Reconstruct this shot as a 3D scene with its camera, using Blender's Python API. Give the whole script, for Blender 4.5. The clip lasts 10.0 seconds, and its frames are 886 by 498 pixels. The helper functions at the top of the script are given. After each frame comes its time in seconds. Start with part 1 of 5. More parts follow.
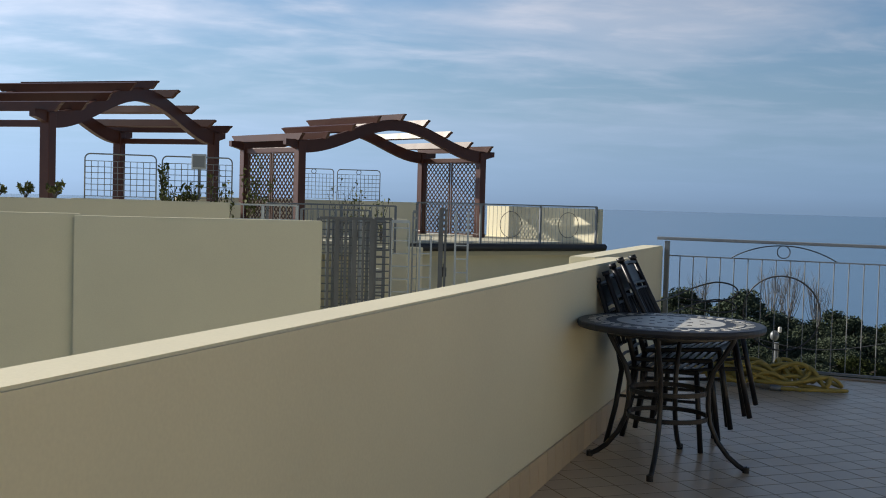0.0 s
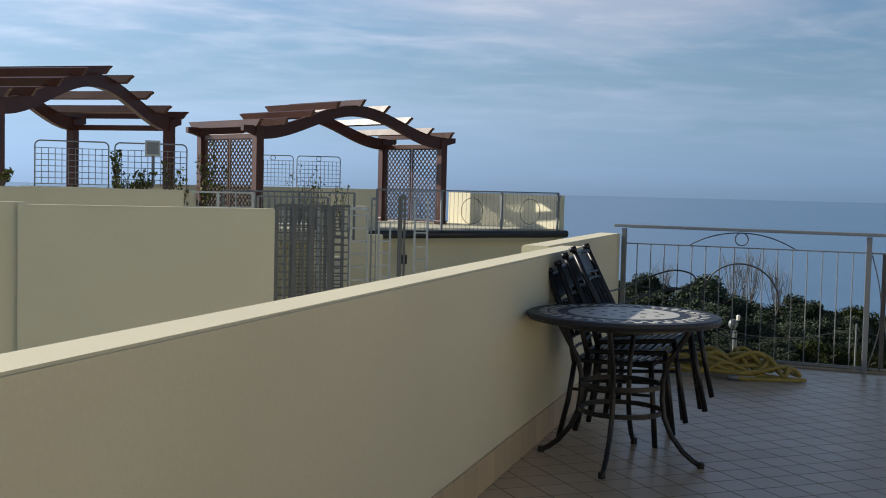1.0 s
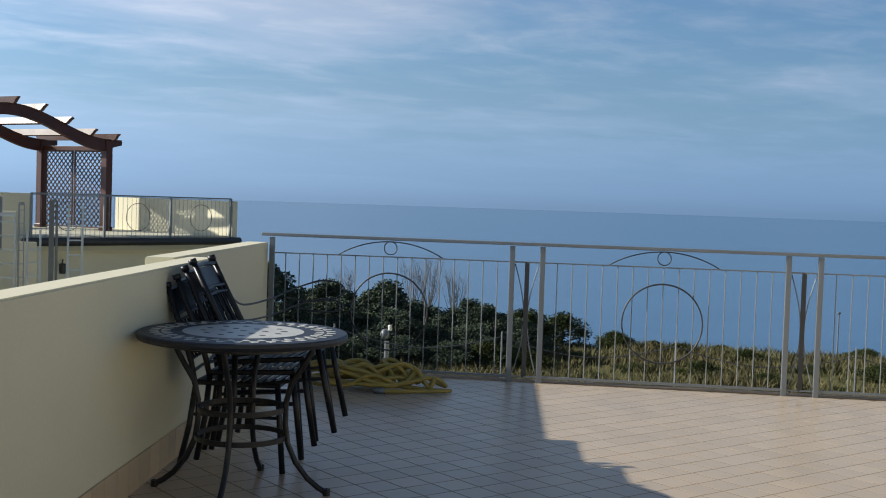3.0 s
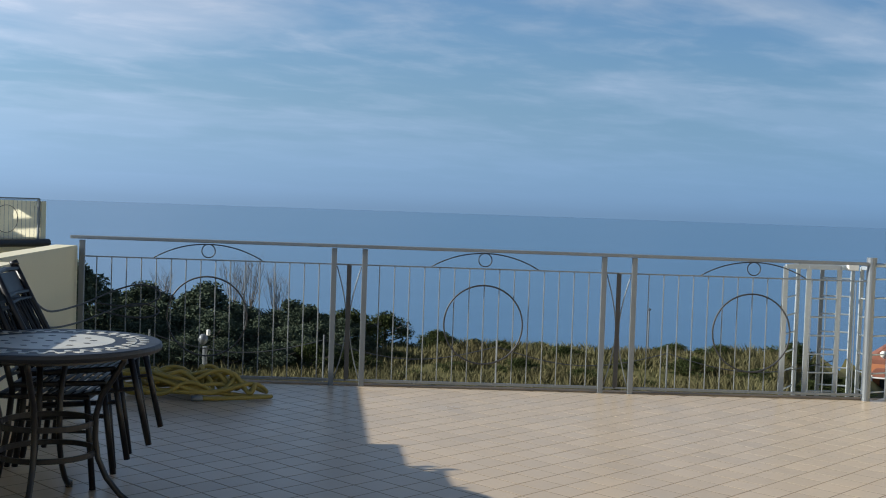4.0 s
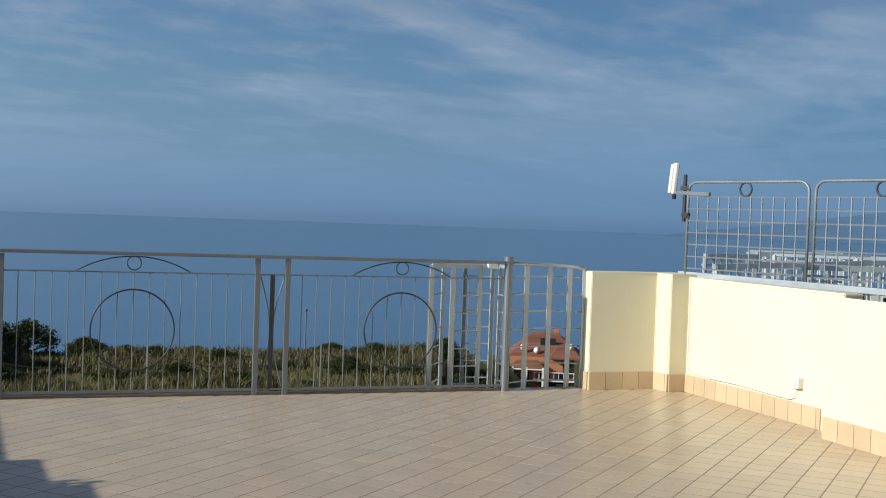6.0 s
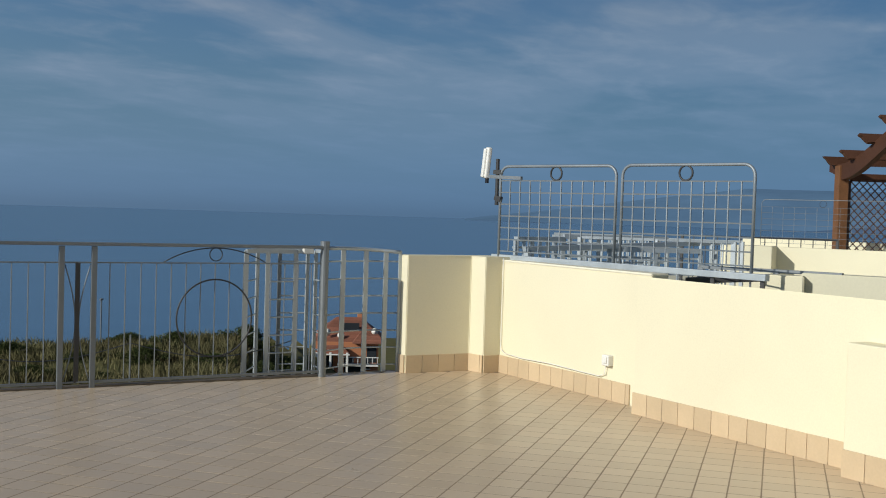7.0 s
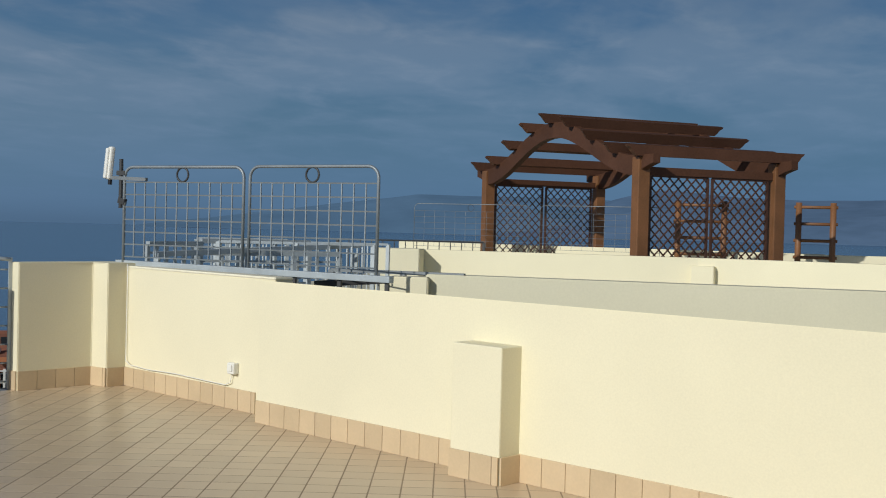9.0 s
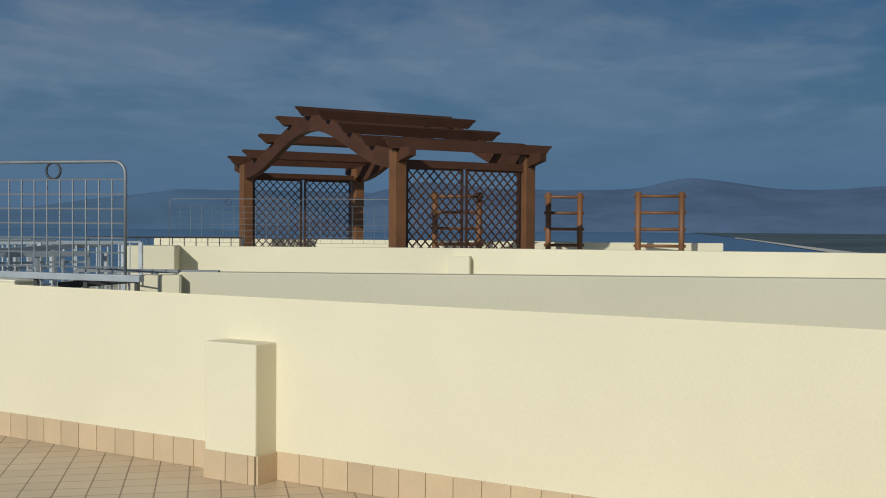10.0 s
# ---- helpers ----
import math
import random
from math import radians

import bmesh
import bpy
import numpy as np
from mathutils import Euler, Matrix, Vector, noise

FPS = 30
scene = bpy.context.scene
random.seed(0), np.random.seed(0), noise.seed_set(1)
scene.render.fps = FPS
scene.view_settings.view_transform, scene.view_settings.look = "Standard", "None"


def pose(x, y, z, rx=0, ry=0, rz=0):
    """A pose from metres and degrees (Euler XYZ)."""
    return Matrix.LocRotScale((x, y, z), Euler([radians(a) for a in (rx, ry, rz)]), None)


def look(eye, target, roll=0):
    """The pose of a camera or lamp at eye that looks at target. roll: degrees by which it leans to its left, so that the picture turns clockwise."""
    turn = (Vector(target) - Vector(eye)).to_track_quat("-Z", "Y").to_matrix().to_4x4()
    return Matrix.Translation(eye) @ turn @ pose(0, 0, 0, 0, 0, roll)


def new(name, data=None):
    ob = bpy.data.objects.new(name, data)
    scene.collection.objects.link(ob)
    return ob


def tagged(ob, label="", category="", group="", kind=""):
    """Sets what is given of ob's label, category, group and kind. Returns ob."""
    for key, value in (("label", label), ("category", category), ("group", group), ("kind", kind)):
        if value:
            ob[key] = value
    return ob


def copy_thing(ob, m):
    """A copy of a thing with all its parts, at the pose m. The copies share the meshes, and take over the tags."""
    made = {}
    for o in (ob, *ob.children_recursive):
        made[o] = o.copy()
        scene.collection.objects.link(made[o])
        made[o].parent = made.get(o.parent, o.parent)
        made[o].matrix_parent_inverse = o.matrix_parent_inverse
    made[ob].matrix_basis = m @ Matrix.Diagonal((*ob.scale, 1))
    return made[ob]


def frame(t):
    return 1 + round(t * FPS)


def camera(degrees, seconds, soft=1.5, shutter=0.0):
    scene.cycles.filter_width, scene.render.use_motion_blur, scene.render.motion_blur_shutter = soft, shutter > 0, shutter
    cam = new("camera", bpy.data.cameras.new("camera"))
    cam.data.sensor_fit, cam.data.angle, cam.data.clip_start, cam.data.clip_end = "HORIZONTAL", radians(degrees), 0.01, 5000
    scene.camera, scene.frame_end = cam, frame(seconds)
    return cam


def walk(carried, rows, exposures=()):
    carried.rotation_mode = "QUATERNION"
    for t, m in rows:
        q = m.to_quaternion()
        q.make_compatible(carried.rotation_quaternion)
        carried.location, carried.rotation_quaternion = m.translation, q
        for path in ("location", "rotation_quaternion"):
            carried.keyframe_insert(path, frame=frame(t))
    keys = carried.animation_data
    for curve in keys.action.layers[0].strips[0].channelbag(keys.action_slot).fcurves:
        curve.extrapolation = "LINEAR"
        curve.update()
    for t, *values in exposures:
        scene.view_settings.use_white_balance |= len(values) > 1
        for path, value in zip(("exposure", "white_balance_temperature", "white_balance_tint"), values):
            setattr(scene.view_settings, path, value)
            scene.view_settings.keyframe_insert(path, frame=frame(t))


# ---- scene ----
cam = camera(42.86, 10.0, 1.0, 0.08)
PATH = [
    (0.0, pose(-0.000, -0.000, 1.379, 87.525, -1.559, -0.000)),
    (0.5, pose(0.048, 0.035, 1.373, 86.261, -1.475, 0.527)),
    (1.0, pose(0.103, 0.229, 1.390, 86.874, -1.400, -1.781)),
    (1.5, pose(0.172, 0.379, 1.394, 87.706, -1.394, -4.379)),
    (2.0, pose(0.289, 0.504, 1.402, 86.933, -1.975, -8.535)),
    (3.5, pose(0.540, 0.656, 1.414, 87.985, -1.761, -21.942)),
    (4.0, pose(0.536, 0.693, 1.422, 87.924, -1.979, -26.541)),
    (4.5, pose(0.539, 0.678, 1.417, 88.131, -1.830, -31.701)),
    (5.0, pose(0.552, 0.660, 1.416, 88.174, -1.738, -36.148)),
    (5.5, pose(0.561, 0.654, 1.421, 88.247, -1.952, -39.853)),
    (6.8, pose(0.515, 0.757, 1.425, 88.500, -1.834, -51.733)),
    (7.0, pose(0.513, 0.793, 1.413, 88.174, -1.771, -53.886)),
    (7.5, pose(0.682, 0.752, 1.397, 88.036, -1.406, -56.898)),
    (8.0, pose(0.806, 0.651, 1.397, 88.055, -2.273, -61.425)),
    (8.5, pose(0.871, 0.604, 1.395, 88.202, -2.021, -65.856)),
    (9.0, pose(0.930, 0.558, 1.404, 88.909, -1.482, -70.125)),
    (9.5, pose(0.999, 0.523, 1.404, 89.027, -0.978, -76.558)),
    (10.0, pose(0.960, 0.506, 1.412, 88.743, -0.379, -82.122)),
]
EXPOSURES = [(0.0, 0.06, 6780, 11), (2.2, 0.1, 6550, 10), (3.5, 0.24, 6400, 8), (5.0, 0.19, 6400, 7), (7.0, -0.50, 6380, 7), (8.5, -0.66, 6330, 7), (9.0, -0.73, 6330, 7), (9.5, -0.90, 6330, 7), (10.0, -0.90, 6330, 7)]
walk(cam, PATH, EXPOSURES)

# ---- world and sun ----
SUN_TO = Vector((-2.04, 0.69, 1.0)).normalized()
sun_data = bpy.data.lights.new("sun", "SUN")
sun_data.energy = 5.0
sun_data.angle = radians(0.6)
sun_data.color = (1.0, 0.955, 0.865)
sun = new("sun", sun_data)
sun.matrix_world = look(SUN_TO * 50, (0, 0, 0))

world = bpy.data.worlds.new("world")
scene.world = world
world.use_nodes = True
wn, wl = world.node_tree.nodes, world.node_tree.links
wn.clear()
sky = wn.new("ShaderNodeTexSky")
sky.sky_type = "NISHITA"
sky.sun_disc = False
sky.sun_elevation = math.asin(SUN_TO.z)
sky.sun_rotation = math.atan2(SUN_TO.x, SUN_TO.y)
sky.air_density = 1.0
sky.dust_density = 0.3
sky.ozone_density = 4.0
geo = wn.new("ShaderNodeTexCoord")
sep = wn.new("ShaderNodeSeparateXYZ")
wl.new(geo.outputs["Generated"], sep.inputs[0])
# the direction is projected on a high flat cloud layer
up = wn.new("ShaderNodeMath"); up.operation = "MAXIMUM"; up.inputs[1].default_value = 0.0
wl.new(sep.outputs[2], up.inputs[0])
lift = wn.new("ShaderNodeMath"); lift.operation = "ADD"; lift.inputs[1].default_value = 0.10
wl.new(up.outputs[0], lift.inputs[0])
dx = wn.new("ShaderNodeMath"); dx.operation = "DIVIDE"
dy = wn.new("ShaderNodeMath"); dy.operation = "DIVIDE"
wl.new(sep.outputs[0], dx.inputs[0]); wl.new(lift.outputs[0], dx.inputs[1])
wl.new(sep.outputs[1], dy.inputs[0]); wl.new(lift.outputs[0], dy.inputs[1])
flat = wn.new("ShaderNodeCombineXYZ")
wl.new(dx.outputs[0], flat.inputs[0]); wl.new(dy.outputs[0], flat.inputs[1])


def cloud_layer(scale, lo, hi, detail, rough, offset, distort):
    m = wn.new("ShaderNodeMapping")
    m.inputs["Location"].default_value = offset
    m.inputs["Rotation"].default_value = (0, 0, radians(-28))
    m.inputs["Scale"].default_value = (scale, scale * 1.35, 1)
    wl.new(flat.outputs[0], m.inputs[0])
    n = wn.new("ShaderNodeTexNoise")
    n.inputs["Scale"].default_value = 1.0
    n.inputs["Detail"].default_value = detail
    n.inputs["Roughness"].default_value = rough
    n.inputs["Distortion"].default_value = distort
    wl.new(m.outputs[0], n.inputs["Vector"])
    r = wn.new("ShaderNodeMapRange")
    r.interpolation_type = "SMOOTHSTEP"
    r.inputs["From Min"].default_value, r.inputs["From Max"].default_value = lo, hi
    wl.new(n.outputs["Fac"], r.inputs["Value"])
    return r.outputs[0]


broad = cloud_layer(0.55, 0.42, 0.60, 6, 0.55, (3.1, 1.4, 0), 0.35)
fine = cloud_layer(2.6, 0.42, 0.76, 8, 0.56, (7.7, 2.2, 0), 0.3)
mul = wn.new("ShaderNodeMath"); mul.operation = "MULTIPLY_ADD"
wl.new(broad, mul.inputs[0]); mul.inputs[1].default_value = 0.68
scaled = wn.new("ShaderNodeMath"); scaled.operation = "MULTIPLY"
wl.new(fine, scaled.inputs[0]); scaled.inputs[1].default_value = 0.52
wl.new(scaled.outputs[0], mul.inputs[2])
amount = wn.new("ShaderNodeMath"); amount.operation = "MULTIPLY"; amount.use_clamp = True
wl.new(mul.outputs[0], amount.inputs[0])
fade = wn.new("ShaderNodeMapRange")
fade.inputs["From Min"].default_value, fade.inputs["From Max"].default_value = 0.0, 0.16
fade.inputs["To Min"].default_value, fade.inputs["To Max"].default_value = 0.15, 0.85
wl.new(sep.outputs[2], fade.inputs["Value"])
wl.new(fade.outputs[0], amount.inputs[1])
# cloud brightness follows the sky around it, whitened
gray = wn.new("ShaderNodeRGBToBW")
wl.new(sky.outputs[0], gray.inputs[0])
white = wn.new("ShaderNodeMixRGB"); white.blend_type = "MULTIPLY"; white.inputs[0].default_value = 1
wl.new(gray.outputs[0], white.inputs[1])
white.inputs[2].default_value = (1.58, 1.72, 2.02, 1)
mix = wn.new("ShaderNodeMixRGB")
wl.new(amount.outputs[0], mix.inputs[0])
wl.new(sky.outputs[0], mix.inputs[1]); wl.new(white.outputs[0], mix.inputs[2])
# blue haze towards the horizon
hz = wn.new("ShaderNodeMapRange")
hz.interpolation_type = "SMOOTHERSTEP"
hz.inputs["From Min"].default_value, hz.inputs["From Max"].default_value = -0.02, 0.20
hz.inputs["To Min"].default_value, hz.inputs["To Max"].default_value = 0.9, 0.0
wl.new(sep.outputs[2], hz.inputs["Value"])
hzc = wn.new("ShaderNodeMixRGB"); hzc.blend_type = "MULTIPLY"; hzc.inputs[0].default_value = 1
wl.new(gray.outputs[0], hzc.inputs[1])
hzc.inputs[2].default_value = (0.49, 0.78, 1.20, 1)
hmix = wn.new("ShaderNodeMixRGB")
wl.new(hz.outputs[0], hmix.inputs[0]); wl.new(mix.outputs[0], hmix.inputs[1]); wl.new(hzc.outputs[0], hmix.inputs[2])
bg = wn.new("ShaderNodeBackground")
bg.inputs[1].default_value = 0.07
# the sky is brighter on the sun's side and deeper blue away from it
sdot = wn.new("ShaderNodeVectorMath"); sdot.operation = "DOT_PRODUCT"
wl.new(geo.outputs["Generated"], sdot.inputs[0])
sdot.inputs[1].default_value = (SUN_TO.x, SUN_TO.y, SUN_TO.z)
glow = wn.new("ShaderNodeMapRange")
glow.inputs["From Min"].default_value, glow.inputs["From Max"].default_value = -0.9, 0.4
glow.inputs["To Min"].default_value, glow.inputs["To Max"].default_value = 0.60, 1.6
wl.new(sdot.outputs["Value"], glow.inputs["Value"])
zen = wn.new("ShaderNodeMapRange")
zen.interpolation_type = "SMOOTHSTEP"
zen.inputs["From Min"].default_value, zen.inputs["From Max"].default_value = 0.28, 0.75
zen.inputs["To Min"].default_value, zen.inputs["To Max"].default_value = 1.0, 0.62
wl.new(sep.outputs[2], zen.inputs["Value"])
both = wn.new("ShaderNodeMath"); both.operation = "MULTIPLY"
wl.new(glow.outputs[0], both.inputs[0]); wl.new(zen.outputs[0], both.inputs[1])
tone = wn.new("ShaderNodeVectorMath"); tone.operation = "SCALE"
wl.new(hmix.outputs[0], tone.inputs[0]); wl.new(both.outputs[0], tone.inputs["Scale"])
blue = wn.new("ShaderNodeMixRGB"); blue.blend_type = "MULTIPLY"; blue.inputs[0].default_value = 1
side_tint = wn.new("ShaderNodeMapRange"); side_tint.data_type = "FLOAT_VECTOR"
side_tint.inputs[7].default_value = (-0.9, -0.9, -0.9)
side_tint.inputs[8].default_value = (0.2, 0.2, 0.2)
side_tint.inputs[9].default_value = (0.74, 0.97, 1.17)
side_tint.inputs[10].default_value = (0.95, 0.99, 1.05)
wl.new(sdot.outputs["Value"], side_tint.inputs[6])
wl.new(side_tint.outputs[1], blue.inputs[2])
wl.new(tone.outputs[0], blue.inputs[1])
wl.new(blue.outputs[0], bg.inputs[0])
wout = wn.new("ShaderNodeOutputWorld")
wl.new(bg.outputs[0], wout.inputs[0])


# ---- materials ----
def material(name, color, rough=0.6, metal=0.0, spread=0.15, coarse=1.5, grain=40.0, bump=0.15, rand=0.0, spec=0.5, island=0.0, tint=None, stretch=(1, 1, 1)):
    m = bpy.data.materials.new(name)
    m.use_nodes = True
    nt = m.node_tree
    N, L = nt.nodes, nt.links
    b = N["Principled BSDF"]
    b.inputs["Metallic"].default_value = metal
    b.inputs["Specular IOR Level"].default_value = spec
    mp = N.new("ShaderNodeMapping")
    mp.inputs["Scale"].default_value = stretch
    g = N.new("ShaderNodeNewGeometry")
    L.new(g.outputs["Position"], mp.inputs[0])
    n1 = N.new("ShaderNodeTexNoise"); n1.inputs["Scale"].default_value = coarse; n1.inputs["Detail"].default_value = 5
    n2 = N.new("ShaderNodeTexNoise"); n2.inputs["Scale"].default_value = grain; n2.inputs["Detail"].default_value = 3
    for n in (n1, n2):
        L.new(mp.outputs[0], n.inputs["Vector"])
    add = N.new("ShaderNodeMath"); add.operation = "MULTIPLY_ADD"; add.inputs[1].default_value = 0.45
    L.new(n2.outputs["Fac"], add.inputs[0]); L.new(n1.outputs["Fac"], add.inputs[2])
    val = N.new("ShaderNodeMapRange")
    val.inputs["From Min"].default_value, val.inputs["From Max"].default_value = 0.35, 1.1
    val.inputs["To Min"].default_value, val.inputs["To Max"].default_value = 1 - spread, 1 + spread
    L.new(add.outputs[0], val.inputs["Value"])
    last = val.outputs[0]
    for amt, sock in ((rand, ("ShaderNodeObjectInfo", "Random")), (island, ("ShaderNodeNewGeometry", "Random Per Island"))):
        if amt:
            o = N.new(sock[0])
            mr = N.new("ShaderNodeMapRange")
            mr.inputs["To Min"].default_value, mr.inputs["To Max"].default_value = 1 - amt, 1 + amt
            L.new(o.outputs[sock[1]], mr.inputs["Value"])
            mm = N.new("ShaderNodeMath"); mm.operation = "MULTIPLY"
            L.new(last, mm.inputs[0]); L.new(mr.outputs[0], mm.inputs[1])
            last = mm.outputs[0]
    base = N.new("ShaderNodeMixRGB"); base.blend_type = "MIX"
    base.inputs[1].default_value = (*color, 1)
    base.inputs[2].default_value = (*(tint or color), 1)
    L.new(n1.outputs["Fac"], base.inputs[0])
    hsv = N.new("ShaderNodeHueSaturation")
    L.new(base.outputs[0], hsv.inputs["Color"]); L.new(last, hsv.inputs["Value"])
    L.new(hsv.outputs[0], b.inputs["Base Color"])
    rr = N.new("ShaderNodeMapRange")
    rr.inputs["To Min"].default_value, rr.inputs["To Max"].default_value = max(rough - 0.1, 0.02), min(rough + 0.1, 1)
    L.new(n1.outputs["Fac"], rr.inputs["Value"]); L.new(rr.outputs[0], b.inputs["Roughness"])
    if bump:
        bp = N.new("ShaderNodeBump"); bp.inputs["Strength"].default_value = bump; bp.inputs["Distance"].default_value = 0.01
        L.new(add.outputs[0], bp.inputs["Height"]); L.new(bp.outputs[0], b.inputs["Normal"])
    return m


PLASTER = material("cream_plaster", (0.80, 0.742, 0.55), 0.85, 0, 0.10, 0.9, 90, 0.13, tint=(0.75, 0.695, 0.51), spec=0.2)
# darker cream plaster: weak light on the neighbouring parapets is put into its colour
PLASTER_DIM = material("dimmed_plaster", (0.66, 0.625, 0.475), 0.9, 0, 0.10, 0.8, 60, 0.15, tint=(0.60, 0.565, 0.43), spec=0.2)
PLASTER_TOP = material("pale_coping", (0.82, 0.78, 0.63), 0.85, 0, 0.10, 2.5, 60, 0.15, tint=(0.76, 0.71, 0.56), spec=0.2)
TILE = material("floor_tile", (0.60, 0.465, 0.315), 0.32, 0, 0.10, 3.0, 70, 0.05, rand=0.06, island=0.06, tint=(0.54, 0.42, 0.295), spec=0.6)
GROUT = material("grout", (0.31, 0.235, 0.16), 0.9, 0, 0.2, 2, 50, 0.2)
SKIRT = material("skirting_tile", (0.63, 0.485, 0.31), 0.4, 0, 0.12, 5, 60, 0.06, rand=0.08, tint=(0.56, 0.43, 0.275))
STEEL = material("grey_painted_steel", (0.20, 0.218, 0.232), 0.45, 0.35, 0.12, 4, 60, 0.05)
GALV = material("galvanised_steel", (0.43, 0.47, 0.495), 0.42, 0.3, 0.15, 5, 50, 0.05)
FENCE = material("weathered_zinc", (0.24, 0.268, 0.29), 0.45, 0.3, 0.15, 5, 50, 0.05)
DARKSTEEL = material("weathered_dark_steel", (0.05, 0.05, 0.052), 0.5, 0.3, 0.2, 5, 50, 0.05)
BLACKIRON = material("black_wrought_iron", (0.018, 0.017, 0.019), 0.38, 0.2, 0.2, 8, 80, 0.05)
# darkened: shade on the backlit near sides is put into this timber's colour
WOOD = material("shaded_red_brown_timber", (0.075, 0.026, 0.018), 0.42, 0, 0.22, 2.0, 30, 0.10, rand=0.1, tint=(0.065, 0.025, 0.017), spec=0.35)
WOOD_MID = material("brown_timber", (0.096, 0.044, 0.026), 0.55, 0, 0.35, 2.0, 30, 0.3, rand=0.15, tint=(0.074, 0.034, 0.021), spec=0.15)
# lighter copy of the timber with the orange sunlight put into its colour
WOOD_LIT = material("sunlit_orange_brown_timber", (0.235, 0.106, 0.04), 0.55, 0, 0.4, 3.0, 40, 0.3, rand=0.15, tint=(0.16, 0.066, 0.026))
LATTICE = material("dark_brown_lattice", (0.07, 0.030, 0.018), 0.6, 0, 0.2, 3, 40, 0.1)
SLATE = material("mosaic_slate", (0.016, 0.016, 0.02), 0.45, 0, 0.25, 8, 60, 0.08)
MARBLE = material("mosaic_marble", (0.56, 0.54, 0.48), 0.4, 0, 0.15, 8, 60, 0.05, island=0.12)
HOSE = material("yellow_hose_rubber", (0.36, 0.27, 0.06), 0.55, 0, 0.15, 6, 60, 0.05)
CABLE = material("cable_sheath", (0.05, 0.055, 0.06), 0.5, 0, 0.1, 6, 60, 0.0)
WHITE = material("white_plastic", (0.78, 0.77, 0.72), 0.4, 0, 0.06, 4, 50, 0.03)
LEAF = material("pine_foliage", (0.060, 0.082, 0.055), 0.85, 0, 0.35, 0.5, 8, 0, island=0.4, tint=(0.088, 0.106, 0.070), spec=0.03)
LEAF2 = material("shrub_foliage", (0.045, 0.062, 0.02), 0.7, 0, 0.3, 0.5, 8, 0, island=0.4, tint=(0.06, 0.068, 0.026), spec=0.05)
LEAF3 = material("parapet_shrub_leaves", (0.085, 0.105, 0.03), 0.6, 0, 0.3, 0.5, 8, 0, island=0.45, tint=(0.12, 0.12, 0.045), spec=0.1)
BARK = material("bark", (0.10, 0.085, 0.07), 0.85, 0, 0.2, 2, 20, 0.2)
TWIG = material("bare_twigs", (0.16, 0.14, 0.12), 0.8, 0, 0.2, 2, 20, 0)
REED = material("dry_reed", (0.185, 0.148, 0.076), 0.75, 0, 0.45, 0.15, 1.2, 0, island=0.3, tint=(0.085, 0.095, 0.042), spec=0.05)
SOIL = material("dry_grass_ground", (0.13, 0.11, 0.05), 0.9, 0, 0.35, 0.08, 0.9, 0.4, tint=(0.085, 0.092, 0.032), spec=0.1)
ROOFTILE = material("terracotta_roof", (0.25, 0.095, 0.055), 0.75, 0, 0.3, 0.8, 6, 0.2, island=0.2, tint=(0.20, 0.08, 0.05))
ORANGE = material("orange_render", (0.46, 0.18, 0.08), 0.8, 0, 0.08, 0.6, 20, 0.1)
GLASS = material("dark_window", (0.03, 0.035, 0.04), 0.12, 0, 0.1, 2, 20, 0)
# the blue of distance haze is put into the mountain's base colour
MOUNTAIN = material("haze_tinted_mountain", (0.10, 0.168, 0.275), 1.0, 0, 0.2, 0.004, 0.02, 0, tint=(0.125, 0.19, 0.295), spec=0.0)
SAND = material("beach_sand", (0.62, 0.60, 0.55), 0.9, 0, 0.1, 0.01, 0.2, 0)

SEA = bpy.data.materials.new("sea_water")
SEA.use_nodes = True
sn, sl = SEA.node_tree.nodes, SEA.node_tree.links
sb = sn["Principled BSDF"]
sb.inputs["Roughness"].default_value = 0.21
sb.inputs["IOR"].default_value = 1.33
sb.inputs["Specular IOR Level"].default_value = 0.5
sg = sn.new("ShaderNodeNewGeometry")
smp = sn.new("ShaderNodeMapping")
smp.inputs["Scale"].default_value = (0.02, 0.09, 0.02)
smp.inputs["Rotation"].default_value = (0, 0, radians(-30))
sl.new(sg.outputs["Position"], smp.inputs[0])
sno = sn.new("ShaderNodeTexNoise")
sno.inputs["Scale"].default_value = 1.0
sno.inputs["Detail"].default_value = 8
sl.new(smp.outputs[0], sno.inputs["Vector"])
sr = sn.new("ShaderNodeMixRGB")
sr.inputs[1].default_value = (0.026, 0.092, 0.200, 1)
sr.inputs[2].default_value = (0.056, 0.150, 0.285, 1)
sl.new(sno.outputs["Fac"], sr.inputs[0])
sl.new(sr.outputs[0], sb.inputs["Base Color"])
sbu = sn.new("ShaderNodeBump")
sbu.inputs["Strength"].default_value = 0.05
sbu.inputs["Distance"].default_value = 2.0
sl.new(sno.outputs["Fac"], sbu.inputs["Height"])
sl.new(sbu.outputs[0], sb.inputs["Normal"])


# ---- mesh helpers ----
def mesh_object(name, bm, mat, parent=None, smooth=False):
    me = bpy.data.meshes.new(name)
    bm.to_mesh(me)
    bm.free()
    for mm in (mat if isinstance(mat, (list, tuple)) else [mat]):
        me.materials.append(mm)
    if smooth:
        for p in me.polygons:
            p.use_smooth = True
    ob = new(name, me)
    if parent is not None:
        ob.parent = parent
    return ob


def part(name, bm, mat, parent, label="", smooth=False):
    return tagged(mesh_object(name, bm, mat, parent, smooth), label)


def thing(name, label, category, group="", m=None):
    ob = new(name)
    ob.empty_display_size = 0.2
    if m is not None:
        ob.matrix_world = m
    return tagged(ob, label, category, group)


